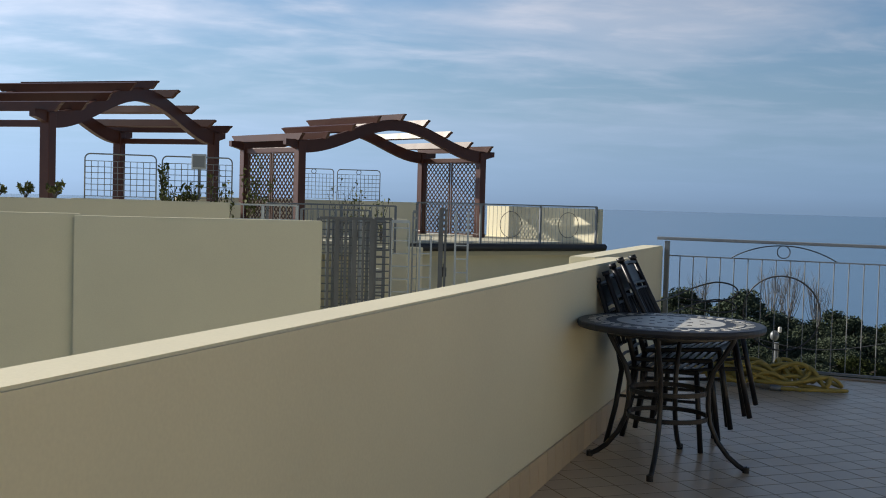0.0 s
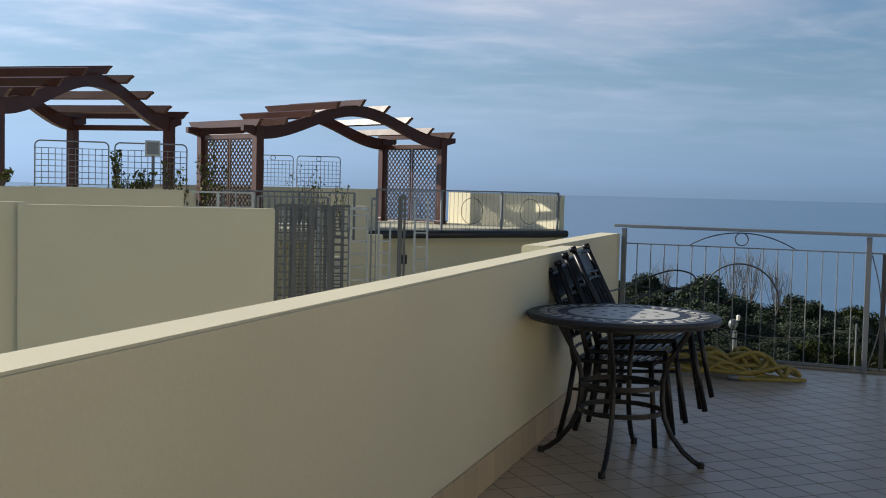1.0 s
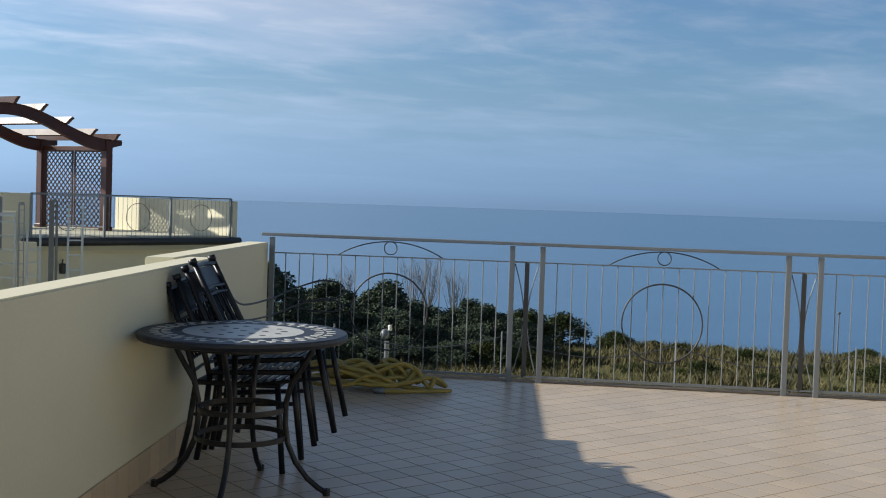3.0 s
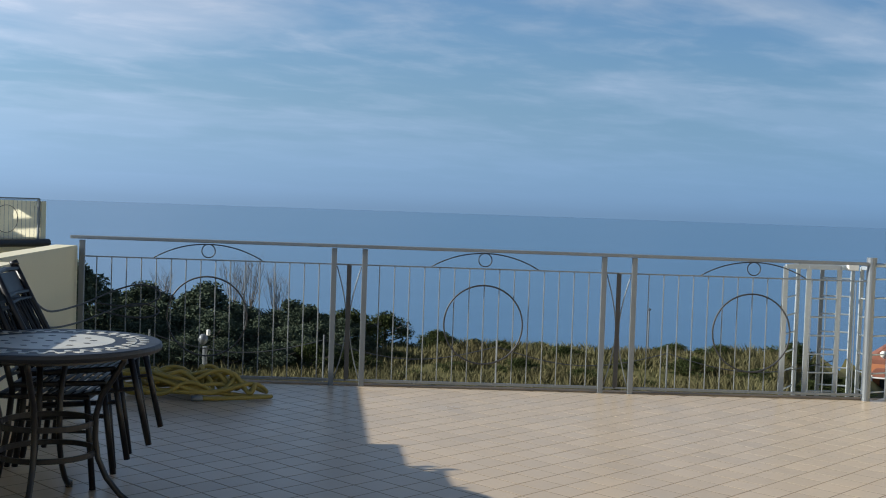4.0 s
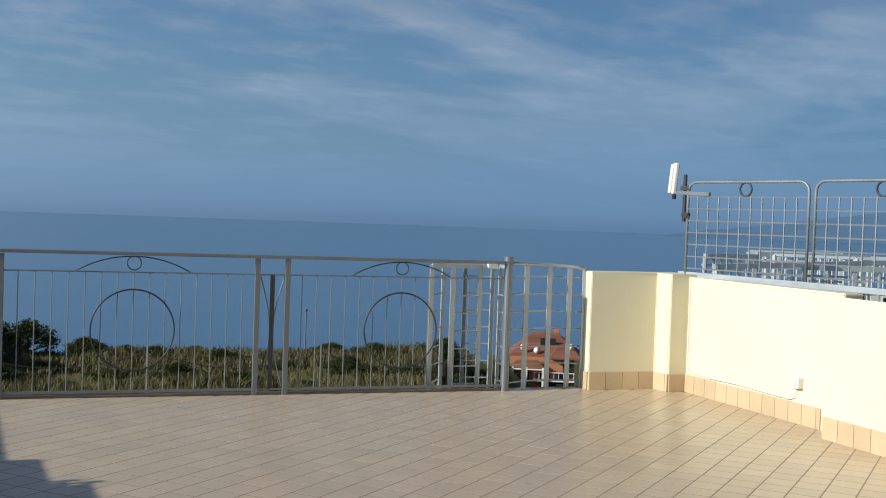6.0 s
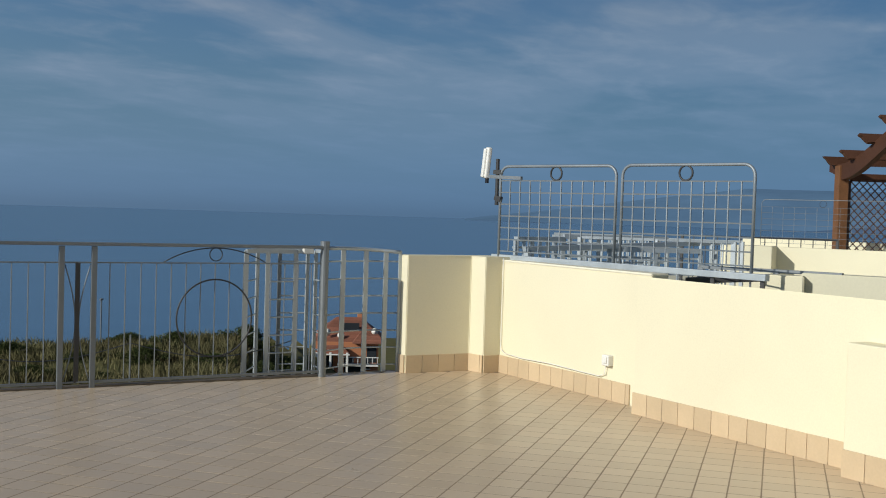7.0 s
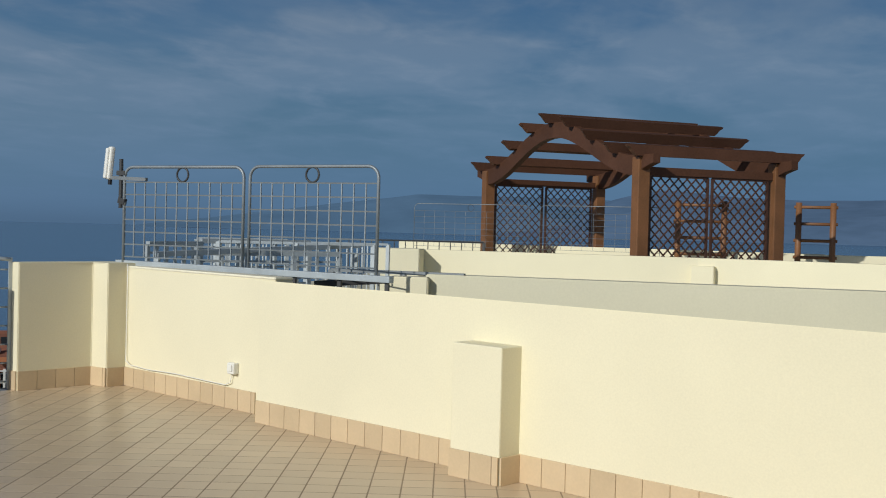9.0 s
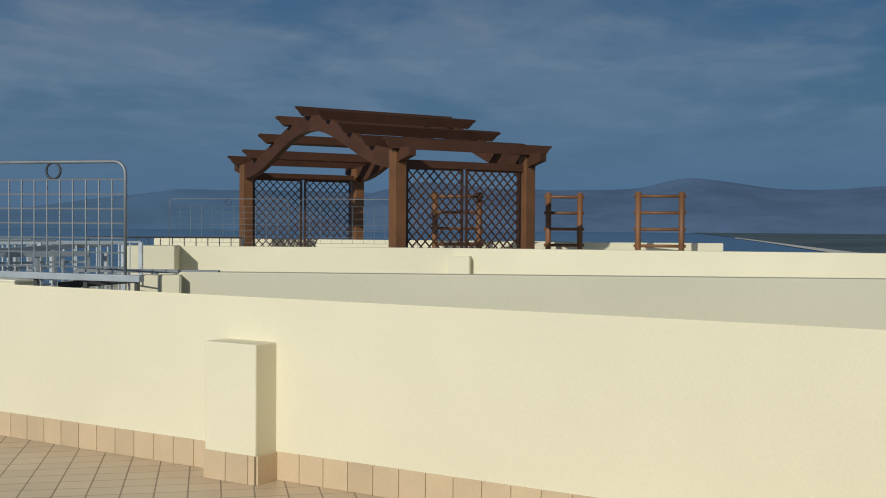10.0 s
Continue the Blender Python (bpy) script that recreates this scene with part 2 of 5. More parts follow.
def add_box(bm, size, at=(0, 0, 0), rz=0.0, bevel=0.0, m=None):
    mat = Matrix.Translation(at) @ Matrix.Rotation(rz, 4, "Z") @ Matrix.Diagonal((*size, 1))
    if m is not None:
        mat = m @ mat
    res = bmesh.ops.create_cube(bm, size=1.0, matrix=mat)
    if bevel:
        es = list({e for v in res["verts"] for e in v.link_edges})
        bmesh.ops.bevel(bm, geom=es, offset=bevel, segments=2, affect="EDGES", profile=0.5)


def add_bar(bm, a, b, w, d=None, upv=(0, 0, 1), bevel=0.0):
    """A rectangular bar from a to b, w wide and d deep."""
    a, b = Vector(a), Vector(b)
    z = (b - a)
    ln = z.length
    z.normalize()
    u = Vector(upv)
    if abs(z.dot(u)) > 0.98:
        u = Vector((1, 0, 0))
    x = u.cross(z).normalized()
    y = z.cross(x)
    m = Matrix((x, y, z)).transposed().to_4x4()
    m.translation = (a + b) / 2
    add_box(bm, (w, d or w, ln), m=m, bevel=bevel)


def add_tube(bm, pts, r, sides=8, closed=False, taper=1.0, flat=1.0):
    """A tube of radius r along the points."""
    pts = [Vector(p) for p in pts]
    n = len(pts)
    rings = []
    prev = None
    for i, p in enumerate(pts):
        if closed:
            t = pts[(i + 1) % n] - pts[i - 1]
        else:
            t = pts[min(i + 1, n - 1)] - pts[max(i - 1, 0)]
        t.normalize()
        u = prev if prev is not None else (Vector((0, 0, 1)) if abs(t.z) < 0.9 else Vector((1, 0, 0)))
        x = (u - t * u.dot(t))
        if x.length < 1e-4:
            x = t.orthogonal()
        x.normalize()
        prev = x
        y = t.cross(x)
        rr = r * (1 + (taper - 1) * i / max(n - 1, 1))
        rings.append([bm.verts.new(p + x * (math.cos(k * math.tau / sides) * rr * flat) + y * (math.sin(k * math.tau / sides) * rr)) for k in range(sides)])
    for i in range(n if closed else n - 1):
        a, b = rings[i], rings[(i + 1) % n]
        for k in range(sides):
            bm.faces.new((a[k], a[(k + 1) % sides], b[(k + 1) % sides], b[k]))
    if not closed:
        bm.faces.new(list(reversed(rings[0])))
        bm.faces.new(rings[-1])


def arc(center, r, a0, a1, n, u=(1, 0, 0), v=(0, 0, 1), rv=None):
    c, u, v = Vector(center), Vector(u), Vector(v)
    rv = r if rv is None else rv
    return [c + u * (r * math.cos(a0 + (a1 - a0) * i / n)) + v * (rv * math.sin(a0 + (a1 - a0) * i / n)) for i in range(n + 1)]


def prism(bm, pts, z0, z1):
    """An upright prism over a plan polygon, counter-clockwise."""
    lo = [bm.verts.new((p[0], p[1], z0)) for p in pts]
    hi = [bm.verts.new((p[0], p[1], z1)) for p in pts]
    n = len(pts)
    bm.faces.new(list(reversed(lo)))
    bm.faces.new(hi)
    for i in range(n):
        bm.faces.new((lo[i], lo[(i + 1) % n], hi[(i + 1) % n], hi[i]))


def wall_run(name, a, b, thick, z0, z1, label, coping=0.035, over=0.012, side=1, mat=None, z1b=None):
    """A plastered wall from a to b (its seen face), growing to its far side, with a pale top."""
    a, b = Vector((*a, 0)), Vector((*b, 0))
    d = (b - a).normalized()
    n = Vector((-d.y, d.x, 0)) * side
    pts = [a, b, b + n * thick, a + n * thick]
    if side < 0:
        pts = [a, a + n * thick, b + n * thick, b]
    bm = bmesh.new()
    prism(bm, [(p.x, p.y) for p in pts], z0, z1 - coping)
    bmesh.ops.bevel(bm, geom=[e for e in bm.edges], offset=0.006, segments=2, affect="EDGES")
    ob = tagged(mesh_object(name, bm, mat or PLASTER), label, "wall", kind="structure")
    bm = bmesh.new()
    q = [a - n * over - d * over, b - n * over + d * over, b + n * (thick + over) + d * over, a + n * (thick + over) - d * over]
    if side < 0:
        q = [q[0], q[3], q[2], q[1]]
    prism(bm, [(p.x, p.y) for p in q], z1 - coping, z1)
    bmesh.ops.bevel(bm, geom=[e for e in bm.edges], offset=0.007, segments=2, affect="EDGES")
    part("coping", bm, PLASTER_TOP, ob, "pale painted coping on the wall top")
    return ob


# ---- setting: terrace, parapets, ground, sea ----
LEFT = [(-3.05, -4.2), (-0.745, 2.0), (0.97, 6.71), (1.257, 7.50)]
LEFT_FAR = [(1.0, 7.35), (1.935, 9.86)]        # set back by the wall's thickness
RAIL_A, RAIL_B = Vector((1.922, 9.793, 0)), Vector((7.612, 7.19, 0))
RAIL_DIR = (RAIL_B - RAIL_A).normalized()
OUT = Vector((-RAIL_DIR.y, RAIL_DIR.x, 0))
WALL_END = Vector((8.34, 6.955, 0))
U = Vector((0.407, 0.9134, 0)).normalized()     # along the right parapet, towards the sea
NRM = Vector((-U.y, U.x, 0))                    # from the parapet into the terrace

slab_pts = [(-3.2, -4.4), (4.3, -4.4), (7.3, 2.25), (8.2, 4.5), (9.1, 6.3), (8.9, 6.75), (8.36, 7.06), (7.72, 7.30), (2.0, 9.93), (1.7, 9.95), (0.8, 6.71), (-0.9, 2.0)]
bm = bmesh.new()
prism(bm, slab_pts, -0.35, -0.0005)
floor = tagged(mesh_object("floor", bm, GROUT), "terrace floor of small beige ceramic tiles laid diagonally", "floor", kind="structure")

def offset_line(pts, dist):
    out = []
    for i, p in enumerate(pts):
        d = Vector((0, 0))
        for q, r in ((pts[max(i - 1, 0)], p), (p, pts[min(i + 1, len(pts) - 1)])):
            v = Vector((r[0] - q[0], r[1] - q[1]))
            if v.length:
                d += v.normalized()
        d.normalize()
        out.append((p[0] - d.y * dist, p[1] + d.x * dist))
    return out


def parapet_line(name, pts, thick, z1, label):
    bm = bmesh.new()
    prism(bm, pts + list(reversed(offset_line(pts, thick))), -0.3, z1)
    bmesh.ops.recalc_face_normals(bm, faces=bm.faces[:])
    bmesh.ops.bevel(bm, geom=[e for e in bm.edges if e.calc_face_angle(0) > 0.5], offset=0.008, segments=2, affect="EDGES")
    return tagged(mesh_object(name, bm, PLASTER), label, "wall", kind="structure")


parapet_line("wall_west_1", LEFT, 0.165, 1.03, "cream plastered parapet wall in shade with a sunlit top")
parapet_line("wall_west_2", LEFT_FAR, 0.175, 1.034, "cream plastered end of the parapet, set back beside the railing")


def seg(a, b, name, label="sunlit cream plastered parapet wall", z1=1.03, thick=0.16, side=-1):
    return wall_run(name, a, b, thick, -0.3, z1, label, side=side, coping=0.02, over=0.004)


w1a, w1b = Vector((9.0, 6.31, 0)), Vector((8.25, 4.63, 0))
w2a = Vector((7.945, 4.455, 0))
w2b = Vector((6.97, 2.25, 0))
w2end = w2b - U * 7.2
# end pier by the railing, return, pilaster
bm = bmesh.new()
prism(bm, [(8.375, 6.99), (8.30, 6.835), (8.885, 6.565), (8.835, 6.375), (9.0, 6.31), (9.16, 6.24), (9.2, 6.62)], -0.3, 1.035)
bmesh.ops.bevel(bm, geom=[e for e in bm.edges], offset=0.006, segments=2, affect="EDGES")
tagged(mesh_object("wall_east_1", bm, PLASTER), "angled cream plastered end of the parapet with a pilaster", "wall", kind="structure")
seg((w1a.x, w1a.y), (w1b.x - U.x * 0.2, w1b.y - U.y * 0.2), "wall_east_2", z1=1.012, side=1)
bm = bmesh.new()
n_in = -NRM
p = [w2a, w2a + n_in * 0.09, w2end + n_in * 0.09, w2end]
prism(bm, [(q.x, q.y) for q in reversed(p)], -0.3, 1.0)
for v in bm.verts:
    if v.co.z > 0.9 and (v.co - w2a).dot(n_in) > 0.05:
        v.co.z -= 0.014
bmesh.ops.bevel(bm, geom=[e for e in bm.edges], offset=0.007, segments=2, affect="EDGES")
tagged(mesh_object("wall_east_3", bm, PLASTER), "long sunlit cream plastered parapet wall", "wall", kind="structure")
# low pier standing against the parapet
pc = w2b + U * 0.19 + NRM * 0.075
bm = bmesh.new()
add_box(bm, (0.37, 0.20, 1.06), (pc.x, pc.y, 0.758 - 0.53), math.atan2(U.y, U.x), 0.008)
tagged(mesh_object("wall_pier", bm, PLASTER), "low plastered pier against the sunlit parapet wall", "pier", kind="structure")
# plain unseen wall added behind the way in: closes the terrace, dims the near floor
wall_run("wall_south_unseen", (-2.2, -1.9), (5.3, -1.9), 0.2, -0.3, 3.3, "plain cream plastered wall, unseen, added to block skylight", side=-1)

LD = Vector((0.36, 0.933, 0)).normalized()
LN = Vector((0.933, -0.36, 0)).normalized()


def land_height(x, y):
    side = max(0.0, min(1.0, (x - y + 3) / 16))
    z = -8.0 - 8.8 * side + 0.5 * math.sin(x * 0.07) * math.cos(y * 0.05)
    coast = 0.55 * x + 0.83 * y
    far = max(0.0, (coast - 80 - 76 * side - 2 * math.sin(x * 0.09) - 2 * math.sin((x - y) * 0.031)) / 22)
    if far > 0:
        z -= 16 * min(1.0, far) ** 1.3
    return max(z, -24)


bm = bmesh.new()
nx, ny, st = 90, 70, 4.0
grid = [[bm.verts.new((-120 + i * st, -60 + j * st, land_height(-120 + i * st, -60 + j * st))) for i in range(nx)] for j in range(ny)]
for j in range(ny - 1):
    for i in range(nx - 1):
        bm.faces.new((grid[j][i], grid[j][i + 1], grid[j + 1][i + 1], grid[j + 1][i]))
tagged(mesh_object("ground", bm, SOIL, smooth=True), "dry grassy land falling to the shore", "ground", kind="structure")

bm = bmesh.new()
segs = 128
ring0 = [bm.verts.new((4850 * math.cos(k * math.tau / segs), 4850 * math.sin(k * math.tau / segs), -19.0)) for k in range(segs)]
bm.faces.new(ring0)
tagged(mesh_object("water", bm, SEA), "calm blue sea reaching the hazy horizon", "sea", kind="structure")


def ridge(name, r, a0, a1, z_of, label, mat, depth=900):
    bm = bmesh.new()
    n = 110
    rows = 7
    cols = []
    for i in range(n + 1):
        az = radians(a0 + (a1 - a0) * i / n)
        c, s = math.cos(az), math.sin(az)
        h = z_of(i / n)
        line = []
        for k in range(rows):
            u = k / (rows - 1)
            wob = 0.07 * noise.noise((i * 0.16, k * 0.9, 2.0)) * (1 - u) * u * 3
            rr = r - depth * (1 - u)
            line.append(bm.verts.new((c * rr, s * rr, -19.2 + h * max(0.0, u ** 0.75 + wob))))
        cols.append(line)
    for i in range(n):
        for k in range(rows - 1):
            bm.faces.new((cols[i + 1][k], cols[i][k], cols[i][k + 1], cols[i + 1][k + 1]))
    return tagged(mesh_object(name, bm, mat, smooth=True), label, "mountains", kind="structure")


def bump_sum(u, peaks):
    return sum(h * math.exp(-((u - c) / w) ** 2) for c, w, h in peaks)


def coast_profile(u):
    rough = 7 * noise.noise((u * 14, 0.3, 0)) + 3.5 * noise.noise((u * 40, 1.3, 0)) + 1.5 * noise.noise((u * 110, 2.3, 0))
    return max(0.5, 150 * min(1, max(0, u - 0.24) * 7.0) + bump_sum(u, [(0.355, 0.065, 33), (0.605, 0.045, 42), (0.583, 0.018, 9), (0.765, 0.06, 20), (0.9, 0.08, 30)]) + rough)


# paler than the near ridge: thicker haze is put into its colour
FAR_MOUNTAIN = material("far_haze_tinted_mountain", (0.112, 0.200, 0.315), 1.0, 0, 0.12, 0.003, 0.02, 0, tint=(0.128, 0.218, 0.335), spec=0.0)
ridge("mountains_far", 4500, 35, 6, lambda u: max(0.5, 150 * min(1, u * 2.1) + 4 * noise.noise((u * 9, 5.3, 0)) - 60 * max(0, u - 0.7)), "distant mountains with pale haze put into their colour", FAR_MOUNTAIN)
ridge("mountains", 4300, 33, -30, coast_profile, "mountains across the bay with blue haze put into their colour", MOUNTAIN)
# haze over the plain is mixed into its blue-grey colour
PLAIN = material("haze_tinted_plain", (0.085, 0.125, 0.14), 1.0, 0, 0.35, 0.006, 0.03, 0, tint=(0.125, 0.165, 0.19), spec=0.0)


def shore(az):
    return 560 + 3000 * math.exp(-(az - 4) / 3.35)


def shore_band(name, d0, d1, z, mat, label, category, first=4.6):
    """Land between two distances behind the curved shore line of the bay."""
    bm = bmesh.new()
    n = 60
    cols = []
    for i in range(n + 1):
        az = first + (30 - first) * i / n
        r = shore(az)
        a = radians(-az)
        cols.append([bm.verts.new((q * math.cos(a), q * math.sin(a), z)) for q in (r + d0, min(r + d1, 3600) if d1 > 500 else r + d1)])
    for p, q in zip(cols[:-1], cols[1:]):
        bm.faces.new((p[0], p[1], q[1], q[0]))
    bmesh.ops.recalc_face_normals(bm, faces=bm.faces[:])
    return tagged(mesh_object(name, bm, mat), label, category, kind="structure")


shore_band("beach", 0, 130, -18.5, SAND, "pale curved sand beach along the bay", "beach", 6.6)
shore_band("plain", 130, 4000, -18.4, PLAIN, "flat coastal plain behind the beach, haze put into its colour", "land")

# ---- terrace railing ----
def railing_panel(a, b, parent, mat_rail=STEEL, rings=True, bow=True):
    """One bay of balusters with a large hoop, a low bow and a small ring under the handrail."""
    a, b = Vector(a), Vector(b)
    d = b - a
    ln = d.length
    d.normalize()
    mid = (a + b) / 2
    up3 = Vector((0, 0, 1))
    for z, h in ((0.955, 0.010), (0.045, 0.020)):
        bm = bmesh.new()
        add_bar(bm, a + up3 * z, b + up3 * z, h, h)
        part("rail", bm, mat_rail, parent)
    n = max(2, round(ln / 0.118))
    for i in range(1, n):
        p = a + d * (ln * i / n)
        bm = bmesh.new()
        add_tube(bm, [p + up3 * 0.05, p + up3 * 0.953], 0.0045, 6)
        part("baluster", bm, mat_rail, parent)
    if rings:
        off = OUT * -0.011
        bm = bmesh.new()
        add_tube(bm, arc(mid + up3 * 0.515 + off, 0.31, 0, math.tau, 48, d)[:-1], 0.007, 6, closed=True)
        part("hoop", bm, DARKSTEEL, parent, "large dark steel hoop", True)
        if not bow:
            return
        bm = bmesh.new()
        add_tube(bm, arc(mid + up3 * 1.025 + off, 0.052, 0, math.tau, 24, d)[:-1], 0.0045, 6, closed=True)
        part("ring", bm, DARKSTEEL, parent, "small dark steel ring", True)
        bm = bmesh.new()
        rr = (0.42 ** 2 + 0.115 ** 2) / (2 * 0.115)
        th = math.asin(0.42 / rr)
        add_tube(bm, arc(mid + up3 * (1.077 - rr) + off, rr, math.pi / 2 + th, math.pi / 2 - th, 20, d), 0.0045, 6)
        part("bow", bm, DARKSTEEL, parent, "low dark steel bow", True)


railing = thing("railing", "grey painted steel terrace railing with hoops and thin balusters", "railing")
rail_posts = [Vector((1.955, 9.778, 0)), Vector((3.732, 8.964, 0)), Vector((3.95, 8.864, 0)), Vector((5.666, 8.078, 0)), Vector((5.884, 7.977, 0)), Vector((7.612, 7.19, 0))]
for i, p in enumerate(rail_posts):
    bm = bmesh.new()
    if i == 5:
        add_tube(bm, [p + Vector((0, 0, -0.3)), p + Vector((0, 0, 1.10))], 0.034, 14)
        add_tube(bm, [p + Vector((0, 0, 1.10)), p + Vector((0, 0, 1.145))], 0.040, 14)
    else:
        add_box(bm, (0.042, 0.030, 1.38), (p.x, p.y, 0.39), math.atan2(RAIL_DIR.y, RAIL_DIR.x), 0.004)
    part("post", bm, STEEL, railing)
for a, b in ((0, 1), (2, 3), (4, 5)):
    railing_panel(rail_posts[a], rail_posts[b], railing)
for a, b in ((1, 2), (3, 4)):
    mid = (rail_posts[a] + rail_posts[b]) / 2
    bm = bmesh.new()
    add_box(bm, (0.036, 0.012, 0.92), (mid.x, mid.y, 0.50), math.atan2(RAIL_DIR.y, RAIL_DIR.x), 0.002)
    part("flat_bar", bm, DARKSTEEL, railing, "dark flat steel bar")
    for sgn in (-1, 1):
        bm = bmesh.new()
        add_tube(bm, [mid + RAIL_DIR * (sgn * (0.095 - 0.082 * math.sin(math.pi * k / 16))) + Vector((0, 0, 0.06 + 0.88 * k / 16)) for k in range(17)], 0.005, 6)
        part("curved_strip", bm, STEEL, railing, smooth=True)
    for z in (0.955, 0.045):
        bm = bmesh.new()
        add_bar(bm, rail_posts[a] + Vector((0, 0, z)), rail_posts[b] + Vector((0, 0, z)), 0.012, 0.012)
        part("rail", bm, STEEL, railing)
bm = bmesh.new()
add_bar(bm, RAIL_A + Vector((0, 0, 1.102)) - RAIL_DIR * 0.05, RAIL_B + Vector((0, 0, 1.094)), 0.055, 0.026, bevel=0.004)
part("handrail", bm, STEEL, railing)
# kerb under the railing
bm = bmesh.new()
add_bar(bm, RAIL_A + OUT * 0.06 + Vector((0, 0, -0.03)), RAIL_B + OUT * 0.06 + Vector((0, 0, -0.03)), 0.1, 0.08)
tagged(mesh_object("trim", bm, GROUT), "dark weathered edge strip under the railing", "edge strip", kind="structure")

# curved guard panel between the round post and the parapet
guard = thing("guard_panel", "galvanised steel guard panel of flat bars and rungs beside the parapet", "guard rail")
gp = []
for k in range(13):
    u = k / 12
    q = Vector((7.65, 7.185, 0)).lerp(WALL_END, u) + OUT * (0.10 * math.sin(math.pi * u))
    gp.append(q)
bm = bmesh.new()
add_tube(bm, [q + Vector((0, 0, 1.085 - 0.03 * (i / 12) ** 2)) for i, q in enumerate(gp)], 0.016, 8)
part("top_rail", bm, GALV, guard, smooth=True)
for u in (0.24, 0.60, 0.86, 0.98):
    q = gp[round(u * 12)]
    bm = bmesh.new()
    add_box(bm, (0.045 if u < 0.95 else 0.03, 0.012, 1.14), (q.x, q.y, 0.50), math.atan2(RAIL_DIR.y, RAIL_DIR.x), 0.002)
    part("flat_bar", bm, GALV, guard)
for j in range(7):
    z = 0.06 + 0.152 * j
    bm = bmesh.new()
    add_tube(bm, [q + OUT * 0.02 + Vector((0, 0, z)) for q in gp], 0.007, 6)
    part("rung", bm, GALV, guard, smooth=True)

# ladder-like grille outside the railing
grille = thing("security_grille", "galvanised steel security grille of flat bars and rungs outside the railing", "grille")
GA = Vector((7.12, 7.555, 0)) + OUT * 0.10
def grille_at(u, depth):
    return GA + RAIL_DIR * u + OUT * depth
bars = [(-0.01, 0.0), (0.22, 0.36), (0.18, 0.0), (0.44, 0.40), (0.44, 0.02), (0.68, 0.34), (0.70, 0.20), (0.70, 0.06)]
for u, dp in bars:
    q = grille_at(u, dp)
    bm = bmesh.new()
    add_box(bm, (0.04, 0.012, 1.35), (q.x, q.y, 0.375), math.atan2(RAIL_DIR.y, RAIL_DIR.x) + (0.4 if dp > 0.15 else 0), 0.002)
    part("flat_bar", bm, GALV if dp != 0.40 else STEEL, grille)
for (a, b) in ((0, 1), (2, 4), (3, 5), (6, 7)):
    qa, qb = grille_at(*bars[a]), grille_at(*bars[b])
    for j in range(8):
        z = 0.03 + 0.152 * j if j < 7 else 1.045
        bm = bmesh.new()
        if j < 7:
            add_tube(bm, [qa + Vector((0, 0, z)), qb + Vector((0, 0, z))], 0.007, 6)
        else:
            add_bar(bm, qa + Vector((0, 0, z)), qb + Vector((0, 0, z)), 0.02, 0.03)
        part("rung", bm, GALV, grille)


for a, b in ((0, 4), (1, 5), (4, 5)):
    bm = bmesh.new()
    add_bar(bm, grille_at(*bars[a]) + Vector((0, 0, 1.045)), grille_at(*bars[b]) + Vector((0, 0, 1.045)), 0.03, 0.035)
    part("head_rail", bm, GALV, grille)
hinge = grille_at(0.56, 0.05)
bm = bmesh.new()
add_box(bm, (0.09, 0.05, 0.05), (hinge.x, hinge.y, 1.05), math.atan2(RAIL_DIR.y, RAIL_DIR.x), 0.006)
part("hinge_box", bm, WHITE, grille, "pale hinge box")

